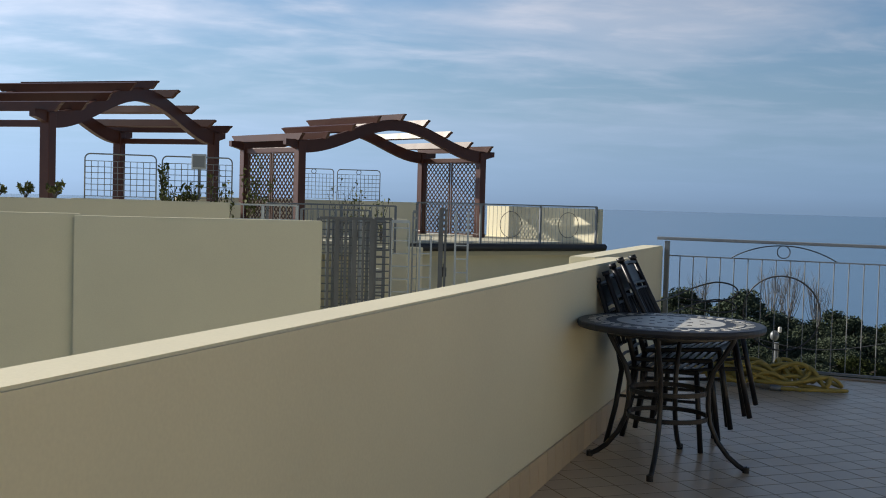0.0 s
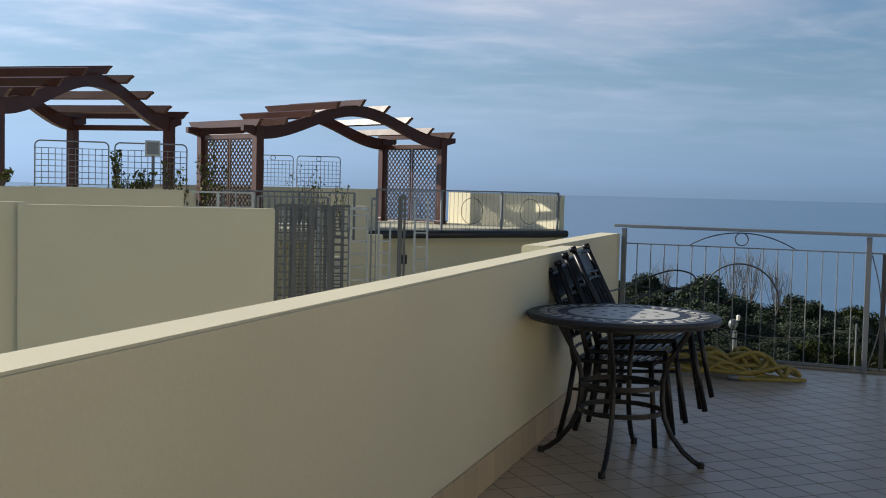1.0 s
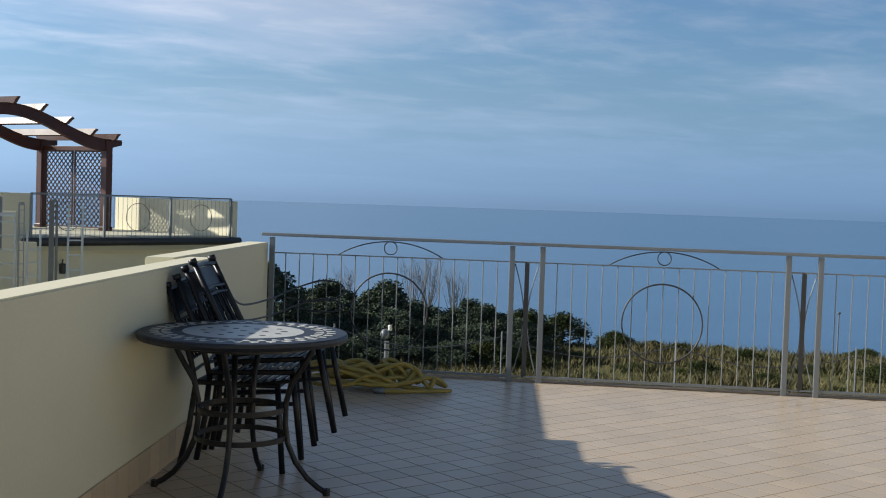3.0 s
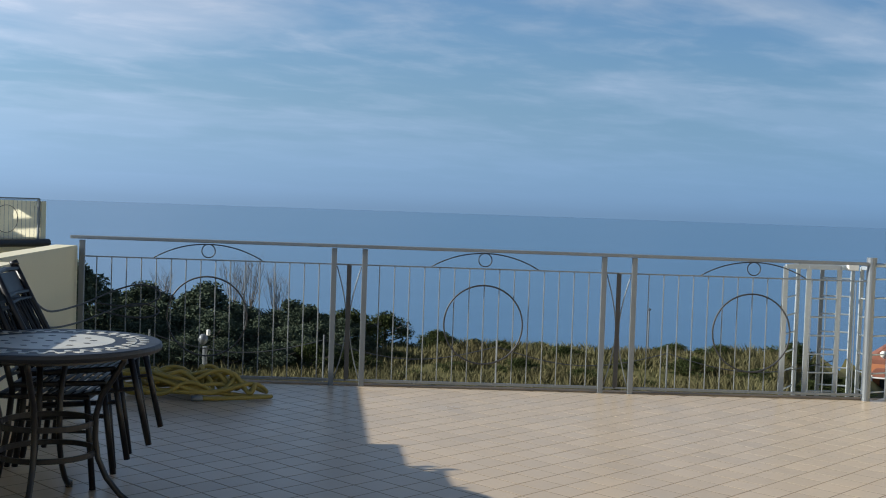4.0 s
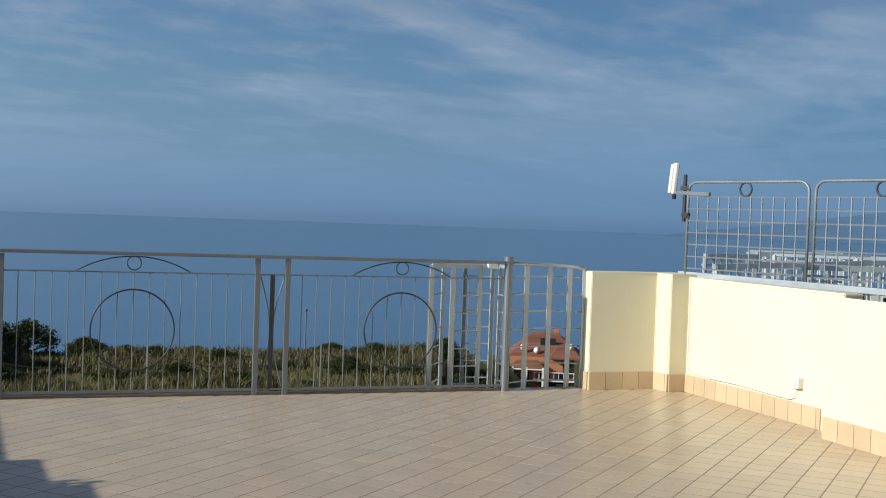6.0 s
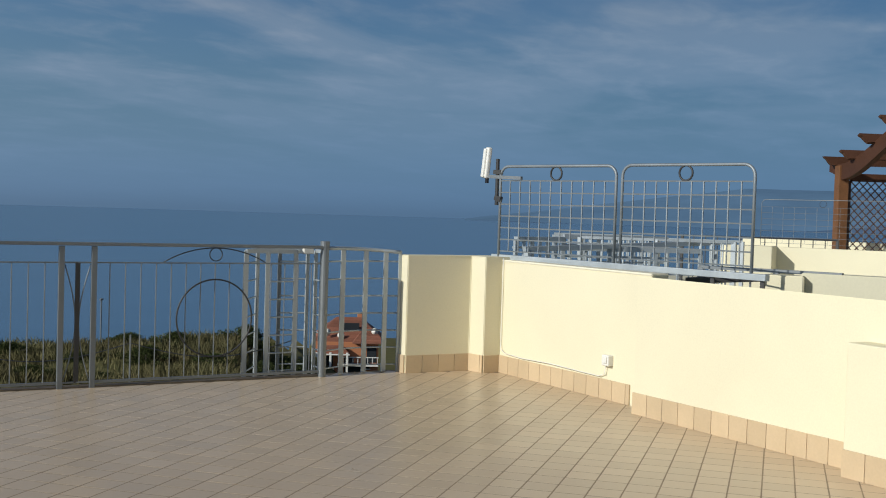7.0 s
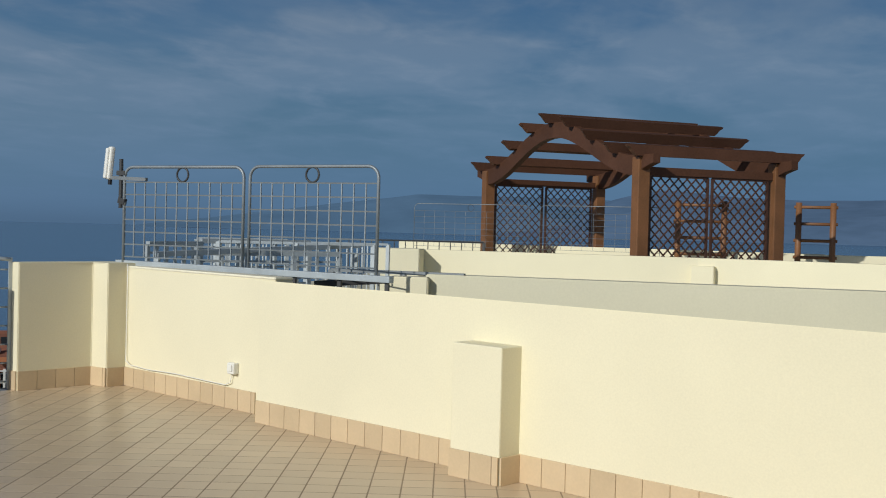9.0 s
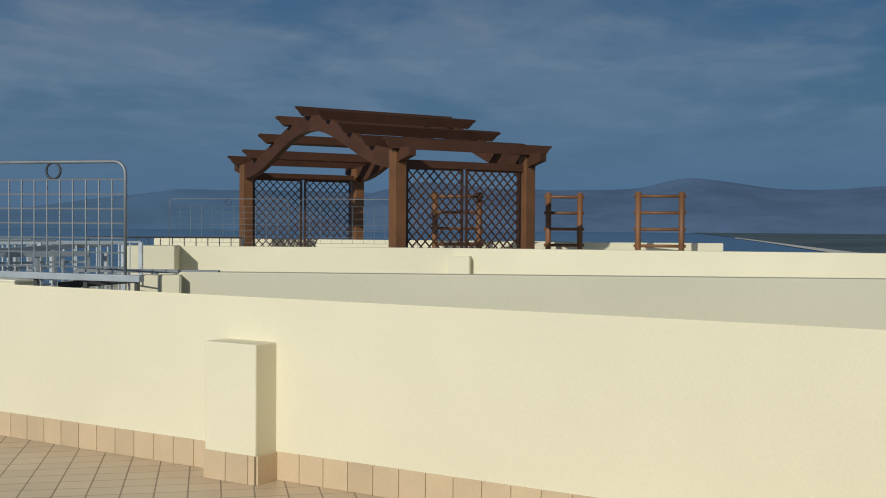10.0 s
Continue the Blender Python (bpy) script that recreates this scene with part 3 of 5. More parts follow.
# ---- pergolas ----
def pergola(name, x, y, yaw, z_top, z_base, wood, post_wood, label, trellis=True, span=5.69, width=2.46, rise=0.60, over=(0.33, 0.40)):
    root = thing(name, label, "pergola", "pergolas on the roof terraces", pose(x, y, z_base, 0, 0, math.degrees(yaw)))
    H = z_top - z_base
    for px, py in ((0, 0), (span, 0), (0, width), (span, width)):
        bm = bmesh.new()
        add_box(bm, (0.20, 0.20, H + 0.10), (px, py, (H + 0.10) / 2), 0, 0.012)
        part("post", bm, post_wood, root)
        bm = bmesh.new()
        add_box(bm, (0.25, 0.25, 0.10), (px, py, 0.05), 0, 0.02)
        part("post_foot", bm, post_wood, root)
    depth = 0.30
    for py in (0, width):
        for half in (0, 1):
            bm = bmesh.new()
            n = 26
            lower, upper = [], []
            for i in range(n + 1):
                s = (-0.075 + (0.575) * i / n)
                c = 0.5 - 0.5 * math.cos(math.tau * min(max(s, 0.0), 1.0))
                dp = depth * (1.0 - 0.1 * c)
                zc = H + rise * c - 0.12 * (1 - c) + 0.10
                if s < 0:
                    k = -s / 0.075
                    cut = 0.17 * k ** 0.5
                else:
                    cut = 0
                xx = s * span
                if half:
                    xx = span - xx
                lower.append((xx, zc - dp * 0.5 + cut))
                upper.append((xx, zc + dp * 0.5))
            vs = []
            for dy in (-0.06, 0.06):
                vs.append(([bm.verts.new((a, py + dy, z)) for a, z in lower], [bm.verts.new((a, py + dy, z)) for a, z in upper]))
            (l0, u0), (l1, u1) = vs
            for i in range(n):
                bm.faces.new((l0[i], l0[i + 1], u0[i + 1], u0[i]))
                bm.faces.new((l1[i + 1], l1[i], u1[i], u1[i + 1]))
                bm.faces.new((u0[i], u0[i + 1], u1[i + 1], u1[i]))
                bm.faces.new((l1[i], l1[i + 1], l0[i + 1], l0[i]))
            bm.faces.new((l0[0], u0[0], u1[0], l1[0]))
            bm.faces.new((l0[n], l1[n], u1[n], u0[n]))
            bmesh.ops.recalc_face_normals(bm, faces=bm.faces[:])
            part("arched_beam", bm, wood, root)
    for k in range(9):
        s = -0.02 + 1.04 * k / 8
        c = 0.5 - 0.5 * math.cos(math.tau * min(max(s, 0.0), 1.0))
        zc = H + rise * c - 0.12 * (1 - c) + 0.10 + depth * 0.5 * (1 - 0.1 * c)
        # each purlin stands square to the slope of the arch
        lean = math.atan((rise + 0.105) * math.pi * math.sin(math.tau * min(max(s, 0.0), 1.0)) / span)
        y0, y1 = -over[0], width + over[1]
        prof = [(y0, 0.14), (y0 + 0.02, 0.11), (y0 + 0.06, 0.085), (y0 + 0.10, 0.03), (y0 + 0.15, -0.02), (y1 - 0.15, -0.02), (y1 - 0.10, 0.03), (y1 - 0.06, 0.085), (y1 - 0.02, 0.11), (y1, 0.14)]
        bm = bmesh.new()
        turn = Matrix.Translation((s * span, 0, zc)) @ Matrix.Rotation(-lean, 4, "Y")
        a = [bm.verts.new(turn @ Vector((-0.045, q, z))) for q, z in prof]
        b = [bm.verts.new(turn @ Vector((0.045, q, z))) for q, z in prof]
        bm.faces.new(a)
        bm.faces.new(list(reversed(b)))
        for i in range(len(prof)):
            j = (i + 1) % len(prof)
            bm.faces.new((a[j], a[i], b[i], b[j]))
        bmesh.ops.recalc_face_normals(bm, faces=bm.faces[:])
        part("purlin", bm, wood, root)
    for px in (0, span):
        bm = bmesh.new()
        add_box(bm, (0.08, width - 0.2, 0.12), (px, width / 2, H - 0.10), 0, 0.006)
        part("tie_beam", bm, wood, root)
        if not trellis:
            continue
        for h in (0, 1):
            ya = 0.165 + h * (width - 0.26) / 2
            yb = ya + (width - 0.26) / 2 - 0.085
            za, zb = 0.06, H - 0.17
            bm = bmesh.new()
            for q in ((ya, za, ya, zb), (yb, za, yb, zb), (ya, za, yb, za), (ya, zb, yb, zb)):
                add_bar(bm, (px, q[0], q[1]), (px, q[2], q[3]), 0.035, 0.035, (1, 0, 0))
            panel = part("trellis_panel", bm, LATTICE, root, "dark framed diamond lattice panel")
            bm = bmesh.new()
            for sgn in (1, -1):
                stp = 0.155
                k = -int((zb - za) / stp) - 1
                while k * stp < (yb - ya):
                    y_s = ya + k * stp
                    t0 = max(0.0, ya - y_s)
                    t1 = min(zb - za, yb - y_s)
                    if t1 - t0 > 0.05:
                        ends = [(px + sgn * 0.006, y_s + t, za + t if sgn > 0 else zb - t) for t in (t0, t1)]
                        add_bar(bm, ends[0], ends[1], 0.011, 0.034, (1, 0, 0))
                    k += 1
            tagged(part("lattice", bm, LATTICE, panel), kind="stuff")
    return root


pergola("pergola", -3.339, 26.221, 0.721, 2.563, 0.42, WOOD, WOOD, "red-brown timber pergola with arched beams and lattice sides", span=5.75, width=2.40, rise=0.54, over=(0.31, 0.40))
pergola("pergola", -6.989, 19.954, 1.246, 2.639, 0.48, WOOD, WOOD, "dark timber pergola with arched beams and no lattice", trellis=False, rise=0.578, over=(0.40, 0.42))
# beams in the darker timber, posts in the copy coloured as sunlit
pergola("pergola", 22.084, 7.28, -2.423, 2.432, 0.29, WOOD_MID, WOOD_LIT, "sunlit orange-brown timber pergola with arched beams and lattice sides")


# ---- neighbouring roofs towards the mountains ----
def plain_block(name, pts, z0, z1, mat, label, category="wall", bevel=0.008):
    bm = bmesh.new()
    prism(bm, pts, z0, z1)
    bmesh.ops.recalc_face_normals(bm, faces=bm.faces[:])
    if bevel:
        bmesh.ops.bevel(bm, geom=[e for e in bm.edges], offset=bevel, segments=2, affect="EDGES")
    return tagged(mesh_object(name, bm, mat), label, category, kind="structure")


# the first parapet's glancing light comes from its dimmer plaster colour
plain_block("wall_roof_1", [(9.30, 3.72), (9.72, -4.5), (9.92, -4.5), (9.50, 3.72)], -0.6, 1.03, PLASTER_DIM, "cream plaster parapet of the next terrace, coloured dimmer for glancing light")
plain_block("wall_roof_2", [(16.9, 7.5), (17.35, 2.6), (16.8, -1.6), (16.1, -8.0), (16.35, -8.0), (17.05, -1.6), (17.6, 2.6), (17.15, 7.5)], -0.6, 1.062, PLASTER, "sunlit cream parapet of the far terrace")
plain_block("floor_roof_1", [(4.3, -5), (9.4, -5), (9.35, 3.6), (9.25, 6.1), (8.5, 4.5), (8.2, 4.35), (7.15, 2.0)], -0.6, 0.02, PLASTER_DIM, "plain roof slab between the parapets", "roof")
plain_block("floor_roof_2", [(9.6, -9), (17.2, -9), (18.6, 2.6), (18.1, 8.2), (13.2, 10.2), (9.5, 6.8)], -0.6, 0.12, PLASTER_DIM, "plain pale roof terrace slab", "roof")
plain_block("floor_roof_3", [(18.1, -9), (30, -9), (30, 12), (18.2, 10)], -0.6, 0.29, PLASTER_DIM, "plain pale roof terrace under the pergola", "roof")
plain_block("building_south", [(7.4, -12), (30, -12), (30, 12), (18.0, 10.2), (13.0, 10.3), (9.3, 7.0), (7.7, 4.6)], -16, -0.62, PLASTER, "cream plastered storeys below the roof terraces", "building", 0)
plain_block("wall_roof_3", [(22.3, 2.6), (22.9, -1.83), (23.1, -1.83), (22.5, 2.6)], 0.2, 1.085, PLASTER, "low pale parapet behind the pergola")
plain_block("wall_roof_4", [(23.2, 9.6), (22.9, 1.0), (23.1, 1.0), (23.4, 9.6)], 0.2, 1.09, PLASTER, "pale parapet behind the pergola")
plain_block("wall_pier_2", [(16.25, 7.15), (16.5, 6.55), (16.98, 6.65), (16.9, 7.4)], 0.12, 1.075, PLASTER, "cream plastered chimney block on the roof", "pier")
plain_block("wall_pier_3", [(9.12, 3.96), (9.19, 3.66), (9.36, 3.7), (9.32, 4.0)], 0.02, 1.01, PLASTER, "small cream plastered block by the roof rail", "pier")
plain_block("wall_pier_4", [(17.20, 2.68), (17.17, 2.36), (17.4, 2.34), (17.4, 2.68)], 0.12, 0.95, PLASTER, "low plastered block against the far parapet", "pier")


def mesh_fence(name, a, b, z0, h, mat, label, rows=6, cols=11, ring=True, r=0.013, wire=0.0065, group="mesh fence panels on the parapets"):
    """A steel mesh panel with rounded upper corners and a small ring in its top band."""
    a, b = Vector((*a, 0)), Vector((*b, 0))
    d = (b - a).normalized()
    ln = (b - a).length
    root = thing(name, label, "fence", group)
    k = 0.09
    zt = z0 + h
    up3 = Vector((0, 0, 1))
    pts = [a + up3 * z0, a + up3 * (zt - k)]
    pts += arc(a + d * k + up3 * (zt - k), k, math.pi, math.pi / 2, 6, d)[1:]
    pts += arc(b - d * k + up3 * (zt - k), k, math.pi / 2, 0, 6, d)
    pts += [b + up3 * z0]
    bm = bmesh.new()
    add_tube(bm, pts, r, 8)
    part("frame", bm, mat, root, smooth=True)
    band = 0.13 * h / 0.82
    for i in range(1, cols):
        p = a + d * (ln * i / cols)
        bm = bmesh.new()
        add_tube(bm, [p + up3 * (z0 + 0.05), p + up3 * (zt - band)], wire, 5)
        part("upright_wire", bm, mat, root)
    for j in range(rows + 1):
        z = z0 + 0.05 + (h - band - 0.05) * j / rows
        bm = bmesh.new()
        add_tube(bm, [a + up3 * z, b + up3 * z], wire, 5)
        part("cross_wire", bm, mat, root)
    if ring:
        bm = bmesh.new()
        rr = band * 0.46
        add_tube(bm, arc((a + b) / 2 + up3 * (zt - band / 2), rr, 0, math.tau, 18, d)[:-1], wire * 1.3, 6, closed=True)
        part("ring", bm, DARKSTEEL, root, "small dark steel ring", True)
    return root


mesh_fence("mesh_fence", (9.10, 6.42), (8.96, 5.18), 1.036, 0.815, FENCE, "grey steel mesh fence panel with rounded corners on the parapet")
mesh_fence("mesh_fence", (8.955, 5.12), (8.80, 3.93), 1.03, 0.825, FENCE, "grey steel mesh fence panel with rounded corners on the parapet")
mesh_fence("mesh_fence", (21.0, 8.4), (20.9, 6.1), 1.0, 0.85, STEEL, "thin grey wire mesh panel before the far pergola", wire=0.003, r=0.006)
mesh_fence("mesh_fence", (20.9, 5.9), (20.8, 3.7), 1.0, 0.85, STEEL, "thin grey wire mesh panel before the far pergola", wire=0.003, r=0.006)
# bearer that carries the fence behind the parapet
bearer = thing("fence_bearer", "galvanised steel channel and brackets carrying the mesh fence", "steel channel")
bm = bmesh.new()
add_bar(bm, (9.14, 6.5, 1.03), (8.79, 3.80, 1.0), 0.07, 0.05, bevel=0.004)
part("channel", bm, GALV, bearer)
for k in range(4):
    yy = 5.1 - 0.42 * k
    bm = bmesh.new()
    add_bar(bm, (8.795 + 0.13 * (yy - 3.8) , yy, 0.02), (8.795 + 0.13 * (yy - 3.8), yy, 0.985), 0.03, 0.03)
    part("bracket", bm, DARKSTEEL, bearer)
# antenna at the fence's end
antenna = thing("panel_antenna", "white flat panel antenna on a steel bracket by the mesh fence", "antenna")
bm = bmesh.new()
m_ant = pose(9.12, 6.585, 1.885, 3, 4, -30)
add_box(bm, (0.045, 0.070, 0.285), (0, 0, 0), 0, 0.014, m_ant)
add_box(bm, (0.03, 0.05, 0.265), (-0.026, 0.012, -0.004), 0, 0.010, m_ant)
part("housing", bm, WHITE, antenna, smooth=False)
bm = bmesh.new()
add_tube(bm, [(9.11, 6.465, 1.50), (9.11, 6.465, 1.92)], 0.018, 10)
part("mast", bm, DARKSTEEL, antenna)
bm = bmesh.new()
add_bar(bm, (9.12, 6.57, 1.76), (9.07, 6.18, 1.745), 0.03, 0.03)
part("arm", bm, STEEL, antenna)
bm = bmesh.new()
add_bar(bm, (9.11, 6.48, 1.57), (9.10, 6.41, 1.55), 0.035, 0.05)
part("clamp", bm, DARKSTEEL, antenna)
bm = bmesh.new()
add_bar(bm, (9.11, 6.50, 1.80), (9.10, 6.41, 1.80), 0.035, 0.04)
part("clamp", bm, DARKSTEEL, antenna)
bm = bmesh.new()
add_tube(bm, [(9.12, 6.585, 1.745), (9.12, 6.585, 1.70)], 0.018, 8)
part("cable_gland", bm, BLACKIRON, antenna)


def bar_rail(name, pts, z0, z1, step, mat, label):
    """A plain balustrade along a plan line."""
    root = thing(name, label, "railing", "balustrades of the neighbouring roofs")
    pts = [Vector((*p, 0)) for p in pts]
    up3 = Vector((0, 0, 1))
    for z, w in ((z1, 0.04), (z0 + 0.06, 0.025)):
        bm = bmesh.new()
        for a, b in zip(pts[:-1], pts[1:]):
            add_bar(bm, a + up3 * z, b + up3 * z, w, w * 0.7)
        part("rail", bm, mat, root)
    for run, (a, b) in enumerate(zip(pts[:-1], pts[1:])):
        n = max(1, round((b - a).length / step))
        for i in range(1 if run else 0, n + 1):
            p = a.lerp(b, i / n)
            bm = bmesh.new()
            if i in (0, n):
                add_box(bm, (0.045, 0.045, z1 - z0), (p.x, p.y, (z0 + z1) / 2))
                part("post", bm, mat, root)
            else:
                add_bar(bm, p + up3 * (z0 + 0.06), p + up3 * z1, 0.014, 0.014)
                part("baluster", bm, mat, root)
    return root


bar_rail("balustrade", [(11.2, 6.75), (11.5, 6.0), (11.9, 5.3)], 0.12, 1.20, 0.11, GALV, "galvanised balustrade round the stair opening in the roof")
bar_rail("balustrade", [(13.7, 8.3), (14.3, 7.3), (14.7, 6.3)], 0.12, 1.16, 0.13, GALV, "galvanised balustrade at the far edge of the roof")
bar_rail("balustrade", [(9.42, 4.6), (9.40, 3.95), (9.38, 3.42)], 0.02, 1.03, 0.22, STEEL, "short grey steel rail end beside the parapet")
beam2 = thing("steel_beam", "long galvanised steel beam over the roof opening behind the fence", "steel beam")
bm = bmesh.new()
add_bar(bm, (9.75, 6.55, 1.09), (12.1, 5.55, 1.185), 0.05, 0.05, bevel=0.004)
part("bar", bm, GALV, beam2)
for q in ((9.78, 6.54), (12.05, 5.57)):
    bm = bmesh.new()
    add_box(bm, (0.05, 0.05, 1.0), (*q, 0.60), 0.2, 0.004)
    part("stub_post", bm, GALV, beam2)
arm = thing("steel_beam", "dark steel beam lying over the roof gap behind the parapet", "steel beam")
bm = bmesh.new()
add_bar(bm, (9.0, 4.55, 0.93), (9.30, 3.86, 0.985), 0.05, 0.05, bevel=0.004)
part("bar", bm, DARKSTEEL, arm)
bm = bmesh.new()
add_box(bm, (0.08, 0.08, 1.0), (9.31, 3.82, 0.5), 0.3, 0.006)
part("stub_post", bm, DARKSTEEL, arm)
bar_rail("balustrade", [(19.3, 9.2), (20.4, 6.8)], 0.29, 1.15, 0.21, DARKSTEEL, "low dark rail on the far terrace")


def ladder_fence(x0, y0, x1, y1, z0, z1):
    root = thing("timber_fence", "short orange-brown timber fence with four round rails", "fence", "timber fences by the far pergola")
    for x, y in ((x0, y0), (x1, y1)):
        bm = bmesh.new()
        add_tube(bm, [(x, y, z0), (x, y, z1 + 0.06)], 0.055, 10)
        part("post", bm, WOOD_LIT, root, smooth=True)
    d = Vector((x1 - x0, y1 - y0, 0)).normalized() * 0.08
    for k in range(4):
        z = z1 - 0.02 - k * (z1 - 1.06) / 3
        bm = bmesh.new()
        add_tube(bm, [Vector((x0, y0, z)) - d, Vector((x1, y1, z)) + d], 0.028, 8)
        part("rail", bm, WOOD_LIT, root, smooth=True)


ladder_fence(21.94, 1.44, 21.96, 0.86, 0.29, 1.95)
ladder_fence(21.95, -0.2, 21.91, -0.98, 0.29, 1.97)
ladder_fence(21.74, 3.53, 21.84, 2.72, 0.29, 1.95)

# ---- neighbouring roofs on the other side ----
plain_block("wall_house_1", [(-3.93, 12.04), (-1.34, 12.61), (-1.37, 12.77), (-3.96, 12.20)], -9, 1.11, PLASTER, "shaded cream plaster wall of the next terrace")
plain_block("wall_house_2", [(-7.82, 10.73), (-3.89, 12.14), (-3.95, 12.30), (-7.88, 10.9)], -9, 1.13, PLASTER, "shaded cream plaster wall set back beside a joint")
# shade on this parapet is put into its greyer plaster colour
plain_block("wall_house_3", [(-11, 16.6), (-3.45, 18.3), (-3.5, 18.52), (-11.05, 16.8)], -9, 1.245, PLASTER_DIM, "greyish parapet wall below the dark pergola")
plain_block("floor_house_1", [(-11.5, 16.9), (-3.5, 18.5), (-2.6, 24.4), (-5.0, 29.5), (-14, 30)], -9, 0.46, PLASTER_DIM, "pale roof terrace under the dark pergola", "roof")
plain_block("floor_house_2", [(-4.9, 24.2), (-1.9, 25.0), (-0.62, 25.62), (3.95, 28.55), (1.2, 32.6), (-8, 34)], 0.10, 0.41, PLASTER_DIM, "pale terrace slab under the red-brown pergola", "roof")
plain_block("building_west", [(-4.6, 24.5), (-0.62, 26.0), (3.4, 28.6), (1.2, 32.2), (-8, 34)], -12, 0.10, PLASTER, "cream plastered storey below the terrace", "building", 0)
plain_block("wall_house_4", [(3.92, 28.35), (1.25, 31.9), (1.40, 32.0), (4.05, 28.5)], -1.0, 1.26, PLASTER, "sunlit cream parapet at the side of the terrace")
plain_block("wall_house_5", [(-1.80, 25.6), (-0.60, 26.2), (-0.68, 26.4), (-1.9, 25.8)], 0.3, 1.31, PLASTER, "pale parapet end beside the red-brown pergola")
plain_block("wall_house_6", [(-6.5, 27.6), (-1.7, 31.5), (-1.85, 31.65), (-6.6, 27.8)], 0.3, 1.30, PLASTER, "pale parapet behind the red-brown pergola")
bm = bmesh.new()
g0, g1 = Vector((-0.75, 25.45, 0.30)), Vector((4.05, 28.40, 0.30))
gd = (g1 - g0).normalized()
add_tube(bm, [g0 + Vector((gd.y, -gd.x, 0)) * 0.08, g1 + Vector((gd.y, -gd.x, 0)) * 0.08], 0.09, 10)
tagged(mesh_object("gutter", bm, DARKSTEEL, smooth=True), "dark metal gutter along the terrace edge", "gutter", kind="structure")

far_rail = thing("railing", "grey steel railing with hoops along the neighbouring terrace edge", "railing")
fr0, fr1 = Vector((-0.58, 25.62, 0.33)), Vector((3.86, 28.35, 0.33))
for k in range(3):
    railing_panel(fr0.lerp(fr1, k / 3), fr0.lerp(fr1, (k + 1) / 3), far_rail, STEEL, bow=False)
for k in range(4):
    p = fr0.lerp(fr1, k / 3)
    bm = bmesh.new()
    add_box(bm, (0.05, 0.05, 1.0), (p.x, p.y, 0.82), 0.5, 0.004)
    part("post", bm, STEEL, far_rail)
bm = bmesh.new()
add_bar(bm, fr0 + Vector((0, 0, 0.985)), fr1 + Vector((0, 0, 0.985)), 0.04, 0.03)
part("handrail", bm, STEEL, far_rail)

for a, b, z, h, lab in (((-6.20, 19.54), (-5.05, 19.87), 1.24, 0.78, "grey steel mesh panel among climbing plants"), ((-4.95, 19.89), (-3.77, 20.15), 1.24, 0.78, "grey steel mesh panel among climbing plants"),
                        ((-4.07, 30.73), (-3.0, 30.85), 1.29, 0.85, "thin grey mesh panel behind the pergola"), ((-2.9, 30.86), (-1.74, 30.95), 1.29, 0.85, "thin grey mesh panel behind the pergola")):
    mesh_fence("mesh_fence", a, b, z, h, STEEL, lab, ring=True)
# the low wall that carries them
plain_block("wall_house_7", [(-6.4, 19.45), (-3.6, 20.12), (-3.64, 20.27), (-6.44, 19.6)], 0.3, 1.245, PLASTER_DIM, "low parapet that carries the mesh panels")
sign = thing("meter_box", "small grey metal box on a mesh panel", "box")
bm = bmesh.new()
add_box(bm, (0.26, 0.09, 0.27), (-4.32, 19.95, 1.94), 0.22, 0.012)
part("case", bm, GALV, sign)
bm = bmesh.new()
add_box(bm, (0.20, 0.012, 0.20), (-4.31, 19.90, 1.94), 0.22, 0.003)
part("lid", bm, STEEL, sign)
bm = bmesh.new()
add_bar(bm, (-4.32, 19.97, 1.26), (-4.32, 19.97, 1.82), 0.035, 0.035)
part("stand", bm, STEEL, sign)

STEEL_MID = material("mid_grey_steel", (0.13, 0.138, 0.145), 0.5, 0.3, 0.2, 4, 40, 0.05)
# stair gates and ladders in the gap between the houses
def gate(name, a, b, z0, z1, nbars, nrungs, mat, label, wide=0.10, rung_mat=None):
    root = thing(name, label, "gate", "stair gates between the houses")
    a, b = Vector((*a, 0)), Vector((*b, 0))
    ang = math.atan2((b - a).y, (b - a).x)
    for i in range(nbars):
        p = a.lerp(b, i / max(1, nbars - 1))
        bm = bmesh.new()
        add_box(bm, (wide if i % 2 == 0 else wide * 0.5, 0.03, z1 - z0), (p.x, p.y, (z0 + z1) / 2), ang, 0.004)
        part("flat_bar", bm, mat, root)
    for j in range(nrungs):
        z = z0 + (z1 - z0) * (j + 0.5) / nrungs
        bm = bmesh.new()
        add_bar(bm, a + Vector((0, 0.03, z)), b + Vector((0, 0.03, z)), 0.022, 0.022)
        part("rung", bm, rung_mat or GALV, root)
    bm = bmesh.new()
    add_bar(bm, a + Vector((0, 0, z1)), b + Vector((0, 0, z1)), 0.05, 0.05)
    part("top_rail", bm, mat, root)
    return root


gate("steel_gate", (-2.12, 19.5), (-1.22, 19.7), -2.2, 1.02, 7, 24, STEEL_MID, "grey steel stair gate of wide flat bars and thin rungs", 0.085, STEEL_MID)
gate("steel_gate", (-1.95, 20.3), (-1.05, 20.5), -2.2, 0.98, 7, 22, STEEL, "grey steel gate leaf behind the stair gate", 0.06, STEEL_MID)
gate("steel_gate", (-1.20, 19.9), (-0.90, 20.0), -2.2, 1.02, 2, 26, STEEL_MID, "narrow grey steel gate leaf with many rungs", 0.09, STEEL_MID)
gate("steel_gate", (-0.90, 20.0), (-0.58, 20.0), -2.2, 0.98, 2, 14, GALV, "galvanised steel ladder-like gate leaf", 0.05)
